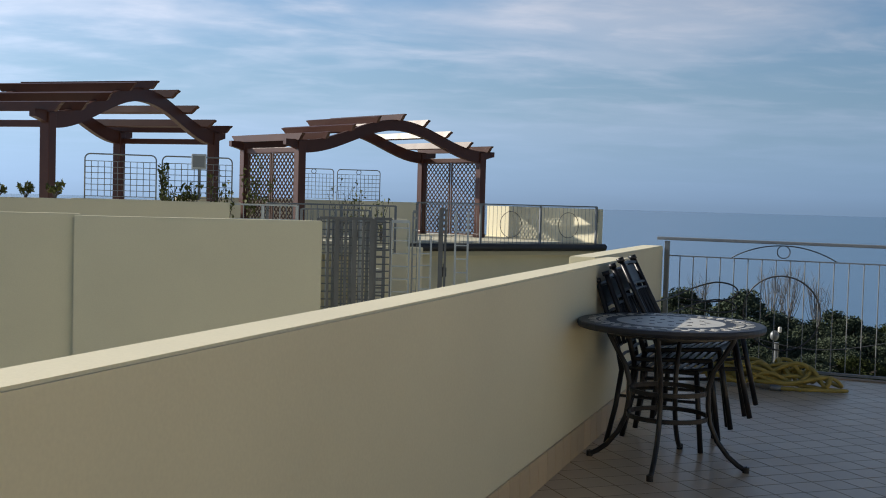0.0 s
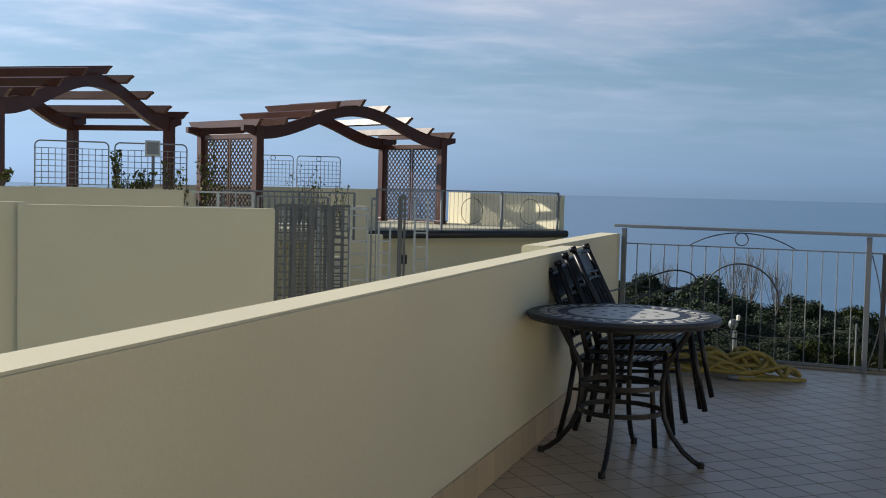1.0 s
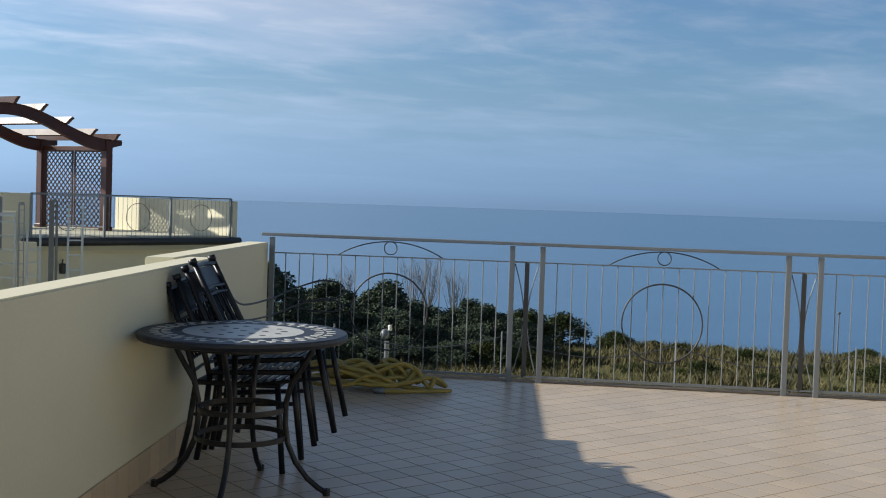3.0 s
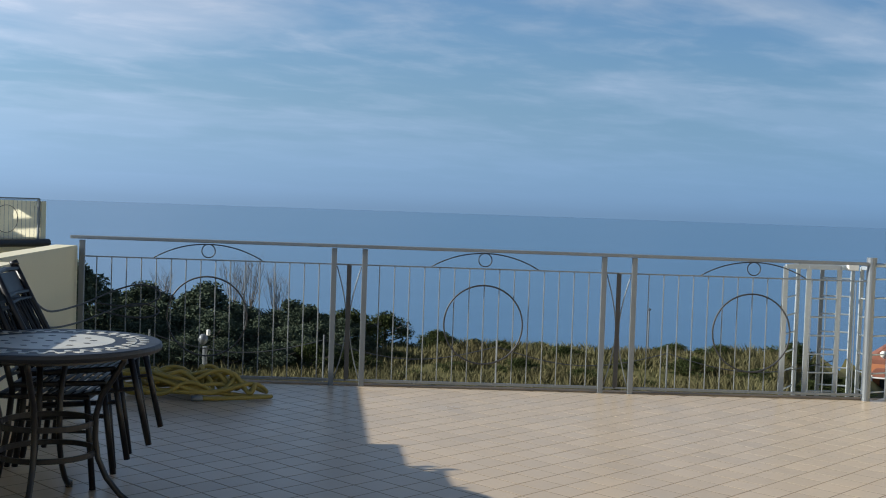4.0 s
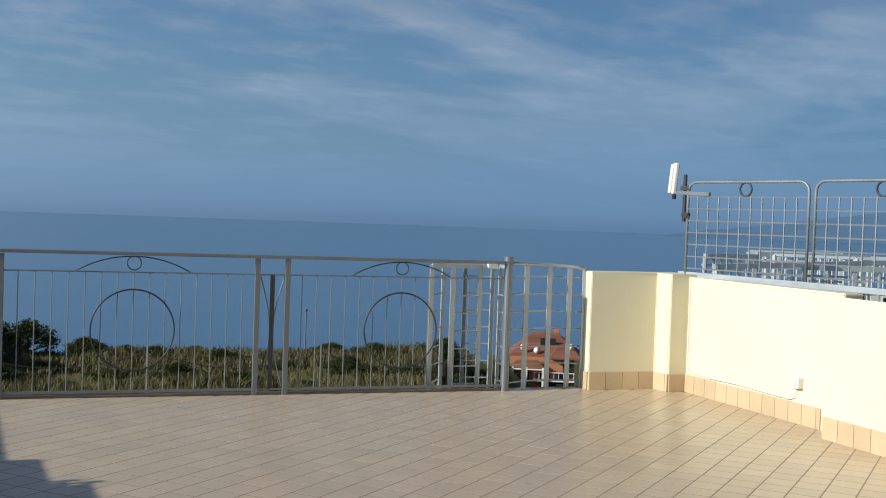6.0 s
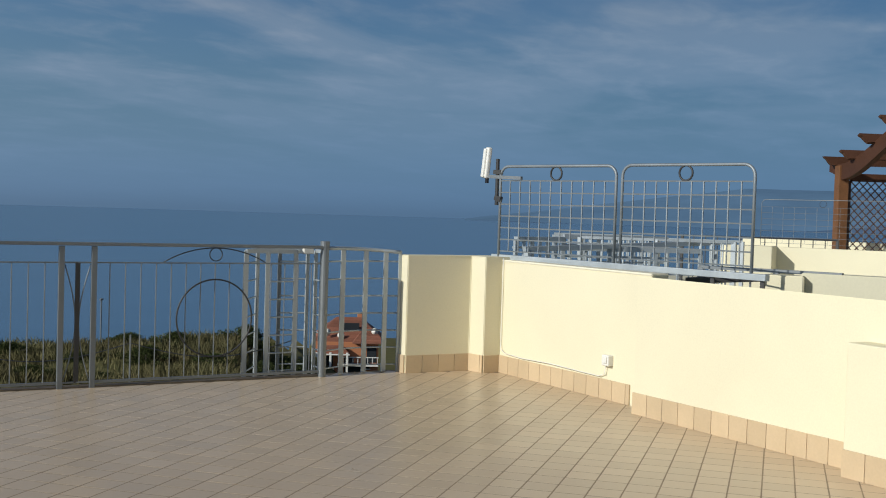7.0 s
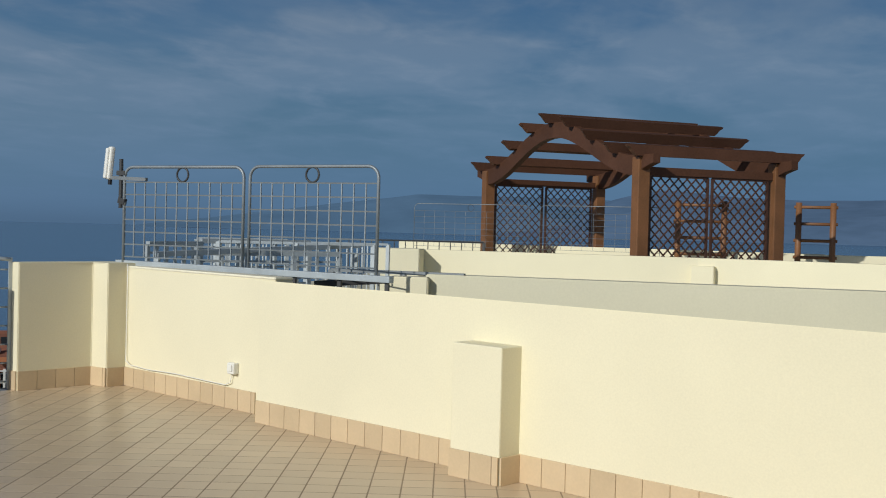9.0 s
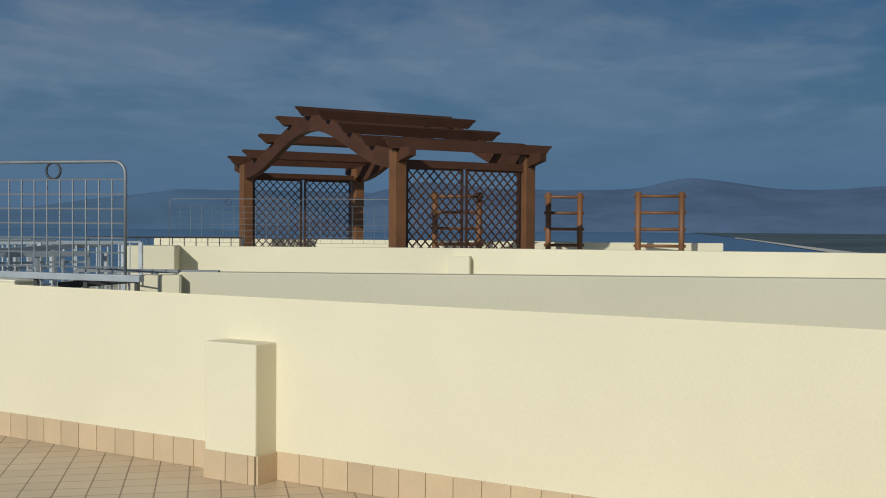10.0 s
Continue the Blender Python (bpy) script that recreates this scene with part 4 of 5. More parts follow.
gate("steel_gate", (-0.52, 20.0), (-0.44, 20.0), -1.0, 1.16, 2, 10, STEEL, "slim grey steel gate post with short rungs", 0.03)
gate("steel_gate", (-0.02, 20.0), (0.06, 20.0), -2.2, 1.22, 2, 2, STEEL_MID, "single grey steel gate post", 0.08)
for x, zt in ((-2.05, 1.0), (-1.72, 0.7), (-1.45, 1.05)):
    stand = thing("steel_post", "slim galvanised post behind the stair gate", "post", "posts behind the stair gates")
    bm = bmesh.new()
    add_bar(bm, (x, 20.1, -2.2), (x, 20.1, zt), 0.04, 0.04, bevel=0.003)
    part("shaft", bm, GALV, stand)
for x0, x1, zt in ((-0.39, -0.19, 0.74), (0.24, 0.46, 1.17)):
    root = thing("ladder", "galvanised steel ladder against the neighbouring house", "ladder", "ladders between the houses")
    for x in (x0, x1):
        bm = bmesh.new()
        add_bar(bm, (x, 19.9, -2.5), (x, 20.05, zt), 0.035, 0.035)
        part("stile", bm, GALV, root)
    for j in range(14):
        z = -2.3 + (zt + 2.2) * j / 14
        bm = bmesh.new()
        add_bar(bm, (x0, 19.92, z), (x1, 19.92, z), 0.022, 0.022)
        part("rung", bm, GALV, root)
bar_rail("balustrade", [(-3.62, 18.7), (-3.0, 18.85), (-2.45, 19.0)], 0.92, 1.22, 0.30, GALV, "galvanised handrail above the stair gates")
bar_rail("balustrade", [(-2.5, 20.0), (-1.9, 20.1), (-1.3, 20.2)], 0.6, 1.16, 0.10, STEEL, "grey steel balustrade beside the stair head")
bar_rail("balustrade", [(-3.2, 20.6), (-1.9, 21.2), (-0.9, 21.6)], 0.35, 1.24, 0.12, STEEL, "grey steel balustrade behind the stair gates")
plain_block("wall_house_8", [(-1.95, 24.0), (-0.4, 24.3), (-0.45, 24.5), (-2.0, 24.2)], -9, 0.35, PLASTER, "cream wall behind the stair gates")
plain_block("wall_house_9", [(-1.06, 22.6), (-0.70, 22.6), (-0.70, 22.9), (-1.06, 22.9)], -9, 0.98, PLASTER, "cream plastered stair pier")
bm = bmesh.new()
add_tube(bm, [(-1.22, 21.9, -9), (-1.22, 21.9, 0.02)], 0.11, 14)
tagged(mesh_object("wall_column", bm, PLASTER, smooth=True), "round cream plastered column below the terrace", "column", kind="structure")
lamp_ob = thing("wall_lamp", "small dark wall lantern below the terrace edge", "lamp")
bm = bmesh.new()
add_box(bm, (0.12, 0.12, 0.22), (0.05, 26.05, -0.28), 0.4, 0.02)
part("lantern", bm, BLACKIRON, lamp_ob)
bm = bmesh.new()
add_bar(bm, (0.05, 26.05, -0.16), (0.05, 26.6, -0.10), 0.03, 0.03)
part("bracket", bm, BLACKIRON, lamp_ob)


for a, b, zt in (((10.3, 7.0), (11.1, 6.9), 1.17), ((11.1, 6.9), (12.2, 6.2), 1.20), ((12.6, 7.9), (13.2, 7.0), 1.19), ((10.4, 6.5), (11.5, 5.5), 1.10)):
    gate("steel_gate", a, b, 0.12, zt, 7, 6, GALV, "galvanised steel cage panel round the roof stair", 0.045)

# ---- plants on the parapets ----
def leaf_cloud(bm, center, radii, n, size, rng, droop=0.0):
    cx, cy, cz = center
    for _ in range(n):
        while True:
            v = Vector((rng.uniform(-1, 1), rng.uniform(-1, 1), rng.uniform(-1, 1)))
            if v.length <= 1:
                break
        v = v * (0.55 + 0.45 * v.length)
        p = Vector((cx + v.x * radii[0], cy + v.y * radii[1], cz + v.z * radii[2]))
        s = size * rng.uniform(0.6, 1.35)
        e = Euler((rng.uniform(0, 6.28), rng.uniform(0, 6.28), rng.uniform(0, 6.28))).to_matrix()
        a, b = e @ Vector((s, 0, 0)), e @ Vector((0, s * 0.45, 0))
        q = [p - a, p - b * 1.0, p + a, p + b * 1.0]
        bm.faces.new([bm.verts.new(t) for t in q])


def shrub(x, y, z, w, h, label, rng, n=420, leaf=0.042, mat=None):
    root = thing("shrub", label, "plant", "shrubs on the parapets", pose(x, y, z))
    stems = bmesh.new()
    leaves = bmesh.new()
    for k in range(6):
        tip = Vector((rng.uniform(-w, w) * 0.6, rng.uniform(-w, w) * 0.5, h * rng.uniform(0.6, 1.0)))
        mid = tip * 0.5 + Vector((rng.uniform(-w, w) * 0.15, 0, 0))
        add_tube(stems, [Vector((0, 0, -0.02)), mid, tip], 0.010, 5, taper=0.4)
        leaf_cloud(leaves, mid.lerp(tip, 0.3), (w * 0.35, w * 0.35, h * 0.22), n // 12, leaf, rng)
        leaf_cloud(leaves, tip, (w * 0.30, w * 0.30, h * 0.18), n // 12, leaf, rng)
    part("stems", stems, BARK, root)
    part("foliage", leaves, mat or LEAF3, root)
    return root


rng = random.Random(5)
for x, y, z, w, h, n in ((-6.55, 17.72, 1.245, 0.16, 0.22, 150), (-6.12, 17.82, 1.245, 0.15, 0.24, 150), (-6.95, 17.63, 1.245, 0.14, 0.2, 120), (-7.4, 17.53, 1.245, 0.15, 0.2, 120),
                         (-4.85, 19.55, 0.95, 0.20, 1.05, 150), (-4.60, 19.5, 0.95, 0.34, 0.55, 220), (-4.0, 19.7, 0.95, 0.30, 0.75, 70), (-4.35, 19.6, 0.95, 0.20, 0.6, 90),
                         (-3.62, 18.72, 0.45, 0.25, 1.0, 110), (-3.4, 20.6, 0.45, 0.42, 1.45, 260), (-1.9, 24.9, 0.41, 0.45, 1.25, 80), (-1.35, 25.0, 0.41, 0.3, 0.95, 70), (-2.6, 28.6, 0.41, 0.6, 1.5, 60)):
    shrub(x, y, z, w, h, "sparse green leafy shrub with thin stems on the parapet", rng, n)

# ---- table and chairs ----
def lathe(bm, prof, seg=40, m=None):
    rings = []
    for r, z in prof:
        rings.append([bm.verts.new((m or Matrix()) @ Vector((r * math.cos(k * math.tau / seg), r * math.sin(k * math.tau / seg), z))) for k in range(seg)])
    for a, b in zip(rings[:-1], rings[1:]):
        for k in range(seg):
            bm.faces.new((a[k], a[(k + 1) % seg], b[(k + 1) % seg], b[k]))
    bm.faces.new(list(reversed(rings[0])))
    bm.faces.new(rings[-1])


table = thing("round_table", "round black iron table with a slate and marble mosaic top", "table", m=pose(1.23, 5.99, 0, 0, 0, 158))
bm = bmesh.new()
lathe(bm, [(0.476, 0.728), (0.490, 0.732), (0.495, 0.747), (0.492, 0.761), (0.485, 0.765), (0.0005, 0.765)], 64)
part("tabletop", bm, SLATE, table, "dark slate table top with a rolled rim", False)
bm = bmesh.new()
lathe(bm, [(0.285, 0.7650), (0.285, 0.7665), (0.0005, 0.7668)], 56)
part("mosaic_centre", bm, MARBLE, table, "pale marble centre of the mosaic")
nseg = 34
for k in range(nseg):
    a0 = k * math.tau / nseg
    for r0, r1, w0, w1, mat in ((0.340, 0.381, 0.25, 0.62, MARBLE), (0.395, 0.436, 0.62, 0.25, MARBLE)):
        bm = bmesh.new()
        hw0, hw1 = w0 * math.pi / nseg, w1 * math.pi / nseg
        off = math.pi / nseg if r0 > 0.35 else 0
        q = [(r0, a0 + off - hw0), (r1, a0 + off - hw1), (r1, a0 + off + hw1), (r0, a0 + off + hw0)]
        pts = [(r * math.cos(t), r * math.sin(t)) for r, t in q]
        prism(bm, list(reversed(pts)), 0.7645, 0.7668)
        bmesh.ops.recalc_face_normals(bm, faces=bm.faces[:])
        part("mosaic_tile", bm, mat, table)
for ring_r, cnt in ((0.0, 1), (0.10, 6), (0.19, 12)):
    for k in range(cnt):
        t = k * math.tau / max(cnt, 1) + ring_r
        bm = bmesh.new()
        c = (ring_r * math.cos(t), ring_r * math.sin(t))
        prism(bm, [(c[0] + 0.017 * math.cos(t + j * math.pi / 2), c[1] + 0.011 * math.sin(t + j * math.pi / 2)) for j in range(4)], 0.766, 0.7682)
        bmesh.ops.recalc_face_normals(bm, faces=bm.faces[:])
        part("mosaic_tile", bm, SLATE, table)
for k in range(4):
    c, s = math.cos(k * math.pi / 2), math.sin(k * math.pi / 2)
    prof = [(0.34, 0.725), (0.33, 0.68), (0.285, 0.60), (0.235, 0.52), (0.212, 0.43), (0.212, 0.33), (0.225, 0.24), (0.265, 0.15), (0.325, 0.075), (0.375, 0.035), (0.405, 0.018), (0.425, 0.022)]
    bm = bmesh.new()
    add_tube(bm, [(r * c, r * s, z) for r, z in prof], 0.014, 8)
    part("leg", bm, BLACKIRON, table, smooth=True)
    bm = bmesh.new()
    add_tube(bm, [(0.418 * c, 0.418 * s, 0.0), (0.418 * c, 0.418 * s, 0.03)], 0.018, 10)
    part("foot", bm, BLACKIRON, table)
for z, r in ((0.40, 0.202), (0.265, 0.212)):
    bm = bmesh.new()
    lathe(bm, [(r - 0.006, z - 0.012), (r + 0.006, z - 0.012), (r + 0.006, z + 0.012), (r - 0.006, z + 0.012)], 40)
    bmesh.ops.delete(bm, geom=[f for f in bm.faces if len(f.verts) > 4], context="FACES_ONLY")
    rim = [e for e in bm.edges if e.is_boundary]
    bmesh.ops.bridge_loops(bm, edges=rim)
    part("ring_brace", bm, BLACKIRON, table, smooth=False)
bm = bmesh.new()
lathe(bm, [(0.33, 0.700), (0.345, 0.700), (0.345, 0.724), (0.33, 0.724)], 40)
part("apron", bm, BLACKIRON, table)


def chair(m, label, group):
    """A cast metal garden chair facing +x."""
    root = thing("garden_chair", label, "chair", group, m)
    for sy in (-1, 1):
        bm = bmesh.new()
        add_tube(bm, [(0.20, 0.20 * sy, 0.44), (0.215, 0.205 * sy, 0.25), (0.235, 0.21 * sy, 0.0)], 0.014, 8)
        part("leg", bm, BLACKIRON, root, smooth=True)
        bm = bmesh.new()
        add_tube(bm, [(-0.19, 0.19 * sy, 0.44), (-0.215, 0.20 * sy, 0.22), (-0.26, 0.205 * sy, 0.0)], 0.014, 8)
        part("leg", bm, BLACKIRON, root, smooth=True)
        bm = bmesh.new()
        add_tube(bm, [(-0.19, 0.19 * sy, 0.42), (-0.215, 0.19 * sy, 0.55), (-0.27, 0.187 * sy, 0.72), (-0.335, 0.185 * sy, 0.93)], 0.014, 8)
        add_tube(bm, [(-0.335, 0.185 * sy, 0.925), (-0.343, 0.185 * sy, 0.95)], 0.020, 8)
        part("back_upright", bm, BLACKIRON, root, smooth=True)
        bm = bmesh.new()
        add_tube(bm, [(0.213, 0.2 * sy, 0.28), (-0.205, 0.19 * sy, 0.28)], 0.009, 6)
        part("stretcher", bm, BLACKIRON, root)
    def backpt(z):
        zs = [0.42, 0.55, 0.72, 0.93]
        xs = [-0.19, -0.215, -0.27, -0.335]
        return float(np.interp(z, zs, xs))
    for z, r in ((0.91, 0.012), (0.79, 0.010), (0.755, 0.008), (0.56, 0.009), (0.50, 0.009)):
        bm = bmesh.new()
        x = backpt(z)
        add_tube(bm, [(x, -0.186, z), (x - 0.012, 0, z + 0.006), (x, 0.186, z)], r, 6)
        part("back_rail", bm, BLACKIRON, root)
    bm = bmesh.new()
    vs = [bm.verts.new((backpt(z) - 0.006 - dx, y, z)) for dx in (0, 0.008) for y, z in ((-0.15, 0.80), (0.15, 0.80), (0.15, 0.90), (-0.15, 0.90))]
    for f in ((3, 2, 1, 0), (4, 5, 6, 7), (0, 1, 5, 4), (1, 2, 6, 5), (2, 3, 7, 6), (3, 0, 4, 7)):
        bm.faces.new([vs[i] for i in f])
    part("back_panel", bm, SLATE, root, "dark slate inlay in the chair back")
    for k in range(7):
        y = -0.135 + 0.045 * k
        bm = bmesh.new()
        add_tube(bm, [(backpt(0.755), y, 0.755), (backpt(0.65), y + 0.01 * (-1) ** k, 0.65), (backpt(0.56), y, 0.56)], 0.006, 5)
        part("back_spindle", bm, BLACKIRON, root)
    bm = bmesh.new()
    add_tube(bm, [(0.205, -0.2, 0.445), (0.205, 0.2, 0.445), (-0.19, 0.19, 0.445), (-0.19, -0.19, 0.445)], 0.013, 6, closed=True)
    part("seat_frame", bm, BLACKIRON, root)
    for k in range(9):
        x = -0.15 + 0.04 * k
        bm = bmesh.new()
        add_box(bm, (0.022, 0.38, 0.008), (x, 0, 0.447), 0, 0.002)
        part("seat_slat", bm, BLACKIRON, root)
    return root


ch_ang = math.degrees(math.atan2(LN.y, LN.x)) - 1.5
ch_o = Vector((1.335, 6.60, 0))
for i in range(4):
    at = ch_o + LN * (0.084 * i) + LD * (0.012 * ((i * 7) % 3 - 1)) + Vector((0, 0, 0.05 * i))
    # each chair tips back over the one below it
    pivot = Matrix.Translation((-0.26, 0, 0)) @ Matrix.Rotation(radians(-2.6 * i), 4, "Y") @ Matrix.Translation((0.26, 0, 0))
    chair(pose(at.x, at.y, at.z, 0, 0, ch_ang + (0, 2, -2, 3)[i]) @ pivot @ Matrix.Diagonal((1.1, 1.08, 1.0, 1)), "black cast iron garden chair " + ("standing at the bottom of a stack" if i == 0 else "tipped back in a stack"), "stacked garden chairs")

# ---- hose, cables, outlet ----
rng = random.Random(11)
hose = thing("garden_hose", "tangled yellow garden hose lying on the tiles by the railing", "hose")
pts = []
n = 1000
hc = Vector((2.52, 8.84, 0))
for i in range(n):
    u = i / n
    a = u * math.tau * 11 + 0.9 * math.sin(u * 41) + 0.3 * math.sin(u * 87)
    rx = 0.36 + 0.12 * math.sin(u * 27) + 0.07 * math.sin(u * 63)
    ry = 0.17 + 0.08 * math.cos(u * 33)
    c = hc + RAIL_DIR * (0.16 * math.sin(u * 19)) + OUT * (0.07 * math.sin(u * 31 + 1))
    twist = 0.55 * math.sin(u * 37)
    px, py = rx * math.cos(a), ry * math.sin(a)
    px, py = px * math.cos(twist) - py * math.sin(twist), px * math.sin(twist) * 0.6 + py * math.cos(twist)
    mound = max(0.0, 1 - (px / 0.52) ** 2 - (py / 0.34) ** 2)
    z = 0.022 + mound * (0.05 + 0.16 * (0.5 + 0.5 * math.sin(u * 151 + 3 * math.sin(a))))
    pts.append(c + RAIL_DIR * px + OUT * py + Vector((0, 0, z)))
start = pts[-1]
for i in range(1, 26):
    u = i / 25
    pts.append(start.lerp(hc + RAIL_DIR * 0.68 - OUT * 0.10, min(1, u * 1.6)) * 1.0 if u < 0.62 else hc + RAIL_DIR * (0.68 - 0.5 * (u - 0.62) / 0.38) - OUT * (0.10 + 0.16 * math.sin((u - 0.62) / 0.38 * math.pi * 0.5)) + Vector((0, 0, 0.022)))
for p in pts:
    p.z = max(p.z, 0.022)
bm = bmesh.new()
add_tube(bm, pts, 0.0155, 8)
part("tube", bm, HOSE, hose, smooth=True)
tip = (pts[-1] - pts[-3]).normalized()
bm = bmesh.new()
add_tube(bm, [pts[-1] - tip * 0.03, pts[-1] + tip * 0.05], 0.021, 10)
part("coupling", bm, STEEL, hose, "grey hose coupling", True)
cable = thing("cable", "dark flexible cable looped from the chairs to the railing", "cable")
cp = [Vector(p) for p in ((1.25, 6.95, 0.86), (1.35, 7.6, 0.80), (1.55, 8.4, 0.66), (1.85, 9.1, 0.64), (2.12, 9.45, 0.70), (2.32, 9.5, 0.75), (2.45, 9.44, 0.73), (2.48, 9.40, 0.67), (2.40, 9.44, 0.61), (2.25, 9.55, 0.58), (2.05, 9.66, 0.60))]
sm = []
for i in range(len(cp) - 1):
    p0, p1, p2, p3 = cp[max(i - 1, 0)], cp[i], cp[i + 1], cp[min(i + 2, len(cp) - 1)]
    for k in range(8):
        t = k / 8
        sm.append(0.5 * ((2 * p1) + (p2 - p0) * t + (2 * p0 - 5 * p1 + 4 * p2 - p3) * t * t + (3 * p1 - p0 - 3 * p2 + p3) * t ** 3))
bm = bmesh.new()
add_tube(bm, sm + [cp[-1]], 0.007, 6)
part("sheath", bm, CABLE, cable, smooth=True)
bm = bmesh.new()
add_tube(bm, [p + Vector((0.0, 0.03, -0.05 - 0.10 * math.sin(math.pi * i / len(sm)))) for i, p in enumerate(sm)], 0.007, 6)
part("second_sheath", bm, CABLE, cable, smooth=True)

outlet = thing("wall_socket", "white weatherproof wall socket low on the parapet", "socket")
od = (w1b - w1a).normalized()
oc = w1a + od * 1.58 + NRM * 0.025
bm = bmesh.new()
add_box(bm, (0.085, 0.05, 0.085), (oc.x, oc.y, 0.31), math.atan2(od.y, od.x), 0.008)
part("box", bm, WHITE, outlet)
bm = bmesh.new()
add_box(bm, (0.055, 0.012, 0.05), (oc.x + NRM.x * 0.03, oc.y + NRM.y * 0.03, 0.315), math.atan2(od.y, od.x), 0.004)
part("flap", bm, WHITE, outlet, "white hinged flap")
wire = thing("wall_cable", "thin grey cable clipped down the parapet and along the skirting", "cable")
wp = [w1a + od * 0.035 + NRM * 0.012 + Vector((0, 0, z)) for z in (1.03, 0.8, 0.5, 0.27)]
wp += [w1a + od * s + NRM * 0.022 + Vector((0, 0, z)) for s, z in ((0.05, 0.215), (0.12, 0.185), (0.4, 0.175), (0.8, 0.185), (1.2, 0.178), (1.48, 0.175), (1.545, 0.20), (1.56, 0.27))]
bm = bmesh.new()
add_tube(bm, wp, 0.004, 6)
part("sheath", bm, WHITE, wire, smooth=True)
lampost = thing("floodlight", "small pale floodlight on a short post outside the railing", "lamp")
lp = Vector((2.99, 9.96, 0))
bm = bmesh.new()
add_tube(bm, [(lp.x, lp.y, -0.5), (lp.x, lp.y, 0.20)], 0.02, 10)
part("post", bm, STEEL, lampost)
bm = bmesh.new()
bmesh.ops.create_uvsphere(bm, u_segments=14, v_segments=10, radius=0.04, matrix=Matrix.Translation((lp.x - 0.02, lp.y, 0.26)) @ Matrix.Diagonal((1, 1, 1.15, 1)))
part("shade", bm, STEEL, lampost, smooth=True)
bm = bmesh.new()
add_box(bm, (0.028, 0.028, 0.05), (lp.x + 0.025, lp.y, 0.315), 0.3, 0.008)
part("sensor", bm, WHITE, lampost, "small white sensor")
cord = thing("cord", "thin cord strung loosely outside the railing", "cord")
bm = bmesh.new()
cps = []
for k in range(41):
    u = k / 40
    q = RAIL_A.lerp(RAIL_B, 0.08 + 0.90 * u) + OUT * 0.32
    cps.append(q + Vector((0, 0, 0.33 - 0.13 * abs(math.sin(u * math.pi * 4)) - 0.05 * u)))
add_tube(bm, cps, 0.0045, 5)
part("line", bm, CABLE, cord)
for u in (0.0, 0.25, 0.5, 0.75, 1.0):
    q = RAIL_A.lerp(RAIL_B, 0.08 + 0.90 * u) + OUT * 0.32
    bm = bmesh.new()
    add_tube(bm, [(q.x, q.y, -0.6), (q.x, q.y, 0.36)], 0.008, 6)
    part("peg", bm, STEEL, cord)


# ---- land between the houses and the sea ----
def tree_proto(name, h, w, seed, leafmat, label, clumps=40, per=260, leaf=0.115, group="trees below the terrace"):
    rng = random.Random(seed)
    root = thing(name, label, "tree", group)
    wood = bmesh.new()
    leaves = bmesh.new()
    add_tube(wood, [(0, 0, -0.8), (0.05, 0.03, h * 0.3), (0.1 * rng.uniform(-1, 1), 0.1, h * 0.75)], 0.16, 8, taper=0.35)
    for k in range(7):
        a = rng.uniform(0, math.tau)
        z0 = h * rng.uniform(0.2, 0.55)
        add_tube(wood, [(0, 0, z0), (w * 0.25 * math.cos(a), w * 0.25 * math.sin(a), z0 + h * 0.12), (w * 0.42 * math.cos(a), w * 0.42 * math.sin(a), z0 + h * 0.25)], 0.06, 5, taper=0.3)
    for k in range(clumps):
        a = rng.uniform(0, math.tau)
        zz = rng.uniform(0.10, 1.0)
        rad = w * 0.5 * (math.sin(min(zz * 1.15, 1.0) * math.pi) ** 0.6 * 0.75 + 0.25) * math.sqrt(rng.uniform(0.05, 1))
        if zz > 0.88:
            rad *= 0.4
        c = (rad * math.cos(a), rad * math.sin(a), zz * h * 0.93)
        s = w * rng.uniform(0.10, 0.20)
        leaf_cloud(leaves, c, (s, s, s * 0.8), per, leaf, rng)
    part("trunk", wood, BARK, root)
    part("crown", leaves, leafmat, root)
    return root


def bare_tree(x, y, z, h, seed):
    rng = random.Random(seed)
    root = thing("bare_tree", "leafless grey tree with fine upright twigs", "tree", "bare trees below the terrace", pose(x, y, z))
    bm = bmesh.new()
    tw = bmesh.new()
    add_tube(bm, [(0, 0, -0.8), (0.05, 0, h * 0.5)], 0.10, 7, taper=0.5)
    for k in range(16):
        a = rng.uniform(0, math.tau)
        z0 = h * rng.uniform(0.2, 0.5)
        tip = Vector((h * 0.22 * math.cos(a) * rng.uniform(0.4, 1), h * 0.22 * math.sin(a) * rng.uniform(0.4, 1), h * rng.uniform(0.75, 1.0)))
        b0 = Vector((0, 0, z0))
        add_tube(bm, [b0, b0.lerp(tip, 0.5) + Vector((0.1 * math.cos(a), 0.1 * math.sin(a), -0.1)), tip], 0.028, 5, taper=0.25)
        for j in range(10):
            p = b0.lerp(tip, rng.uniform(0.35, 1))
            q = p + Vector((rng.uniform(-0.5, 0.5), rng.uniform(-0.5, 0.5), rng.uniform(0.3, 0.9)))
            add_tube(tw, [p, q], 0.010, 3, taper=0.4)
    part("trunk", bm, TWIG, root)
    tagged(part("twig_crown", tw, TWIG, root), kind="stuff")


protos = [tree_proto("pine_tree", 6.0, 4.6, 21, LEAF, "dark green bushy pine below the terrace"), tree_proto("pine_tree", 5.2, 5.4, 22, LEAF, "dark green bushy pine below the terrace"), tree_proto("shrub_tree", 3.4, 4.6, 23, LEAF2, "green rounded shrub at the edge of the reeds", 28, 240, 0.10)]
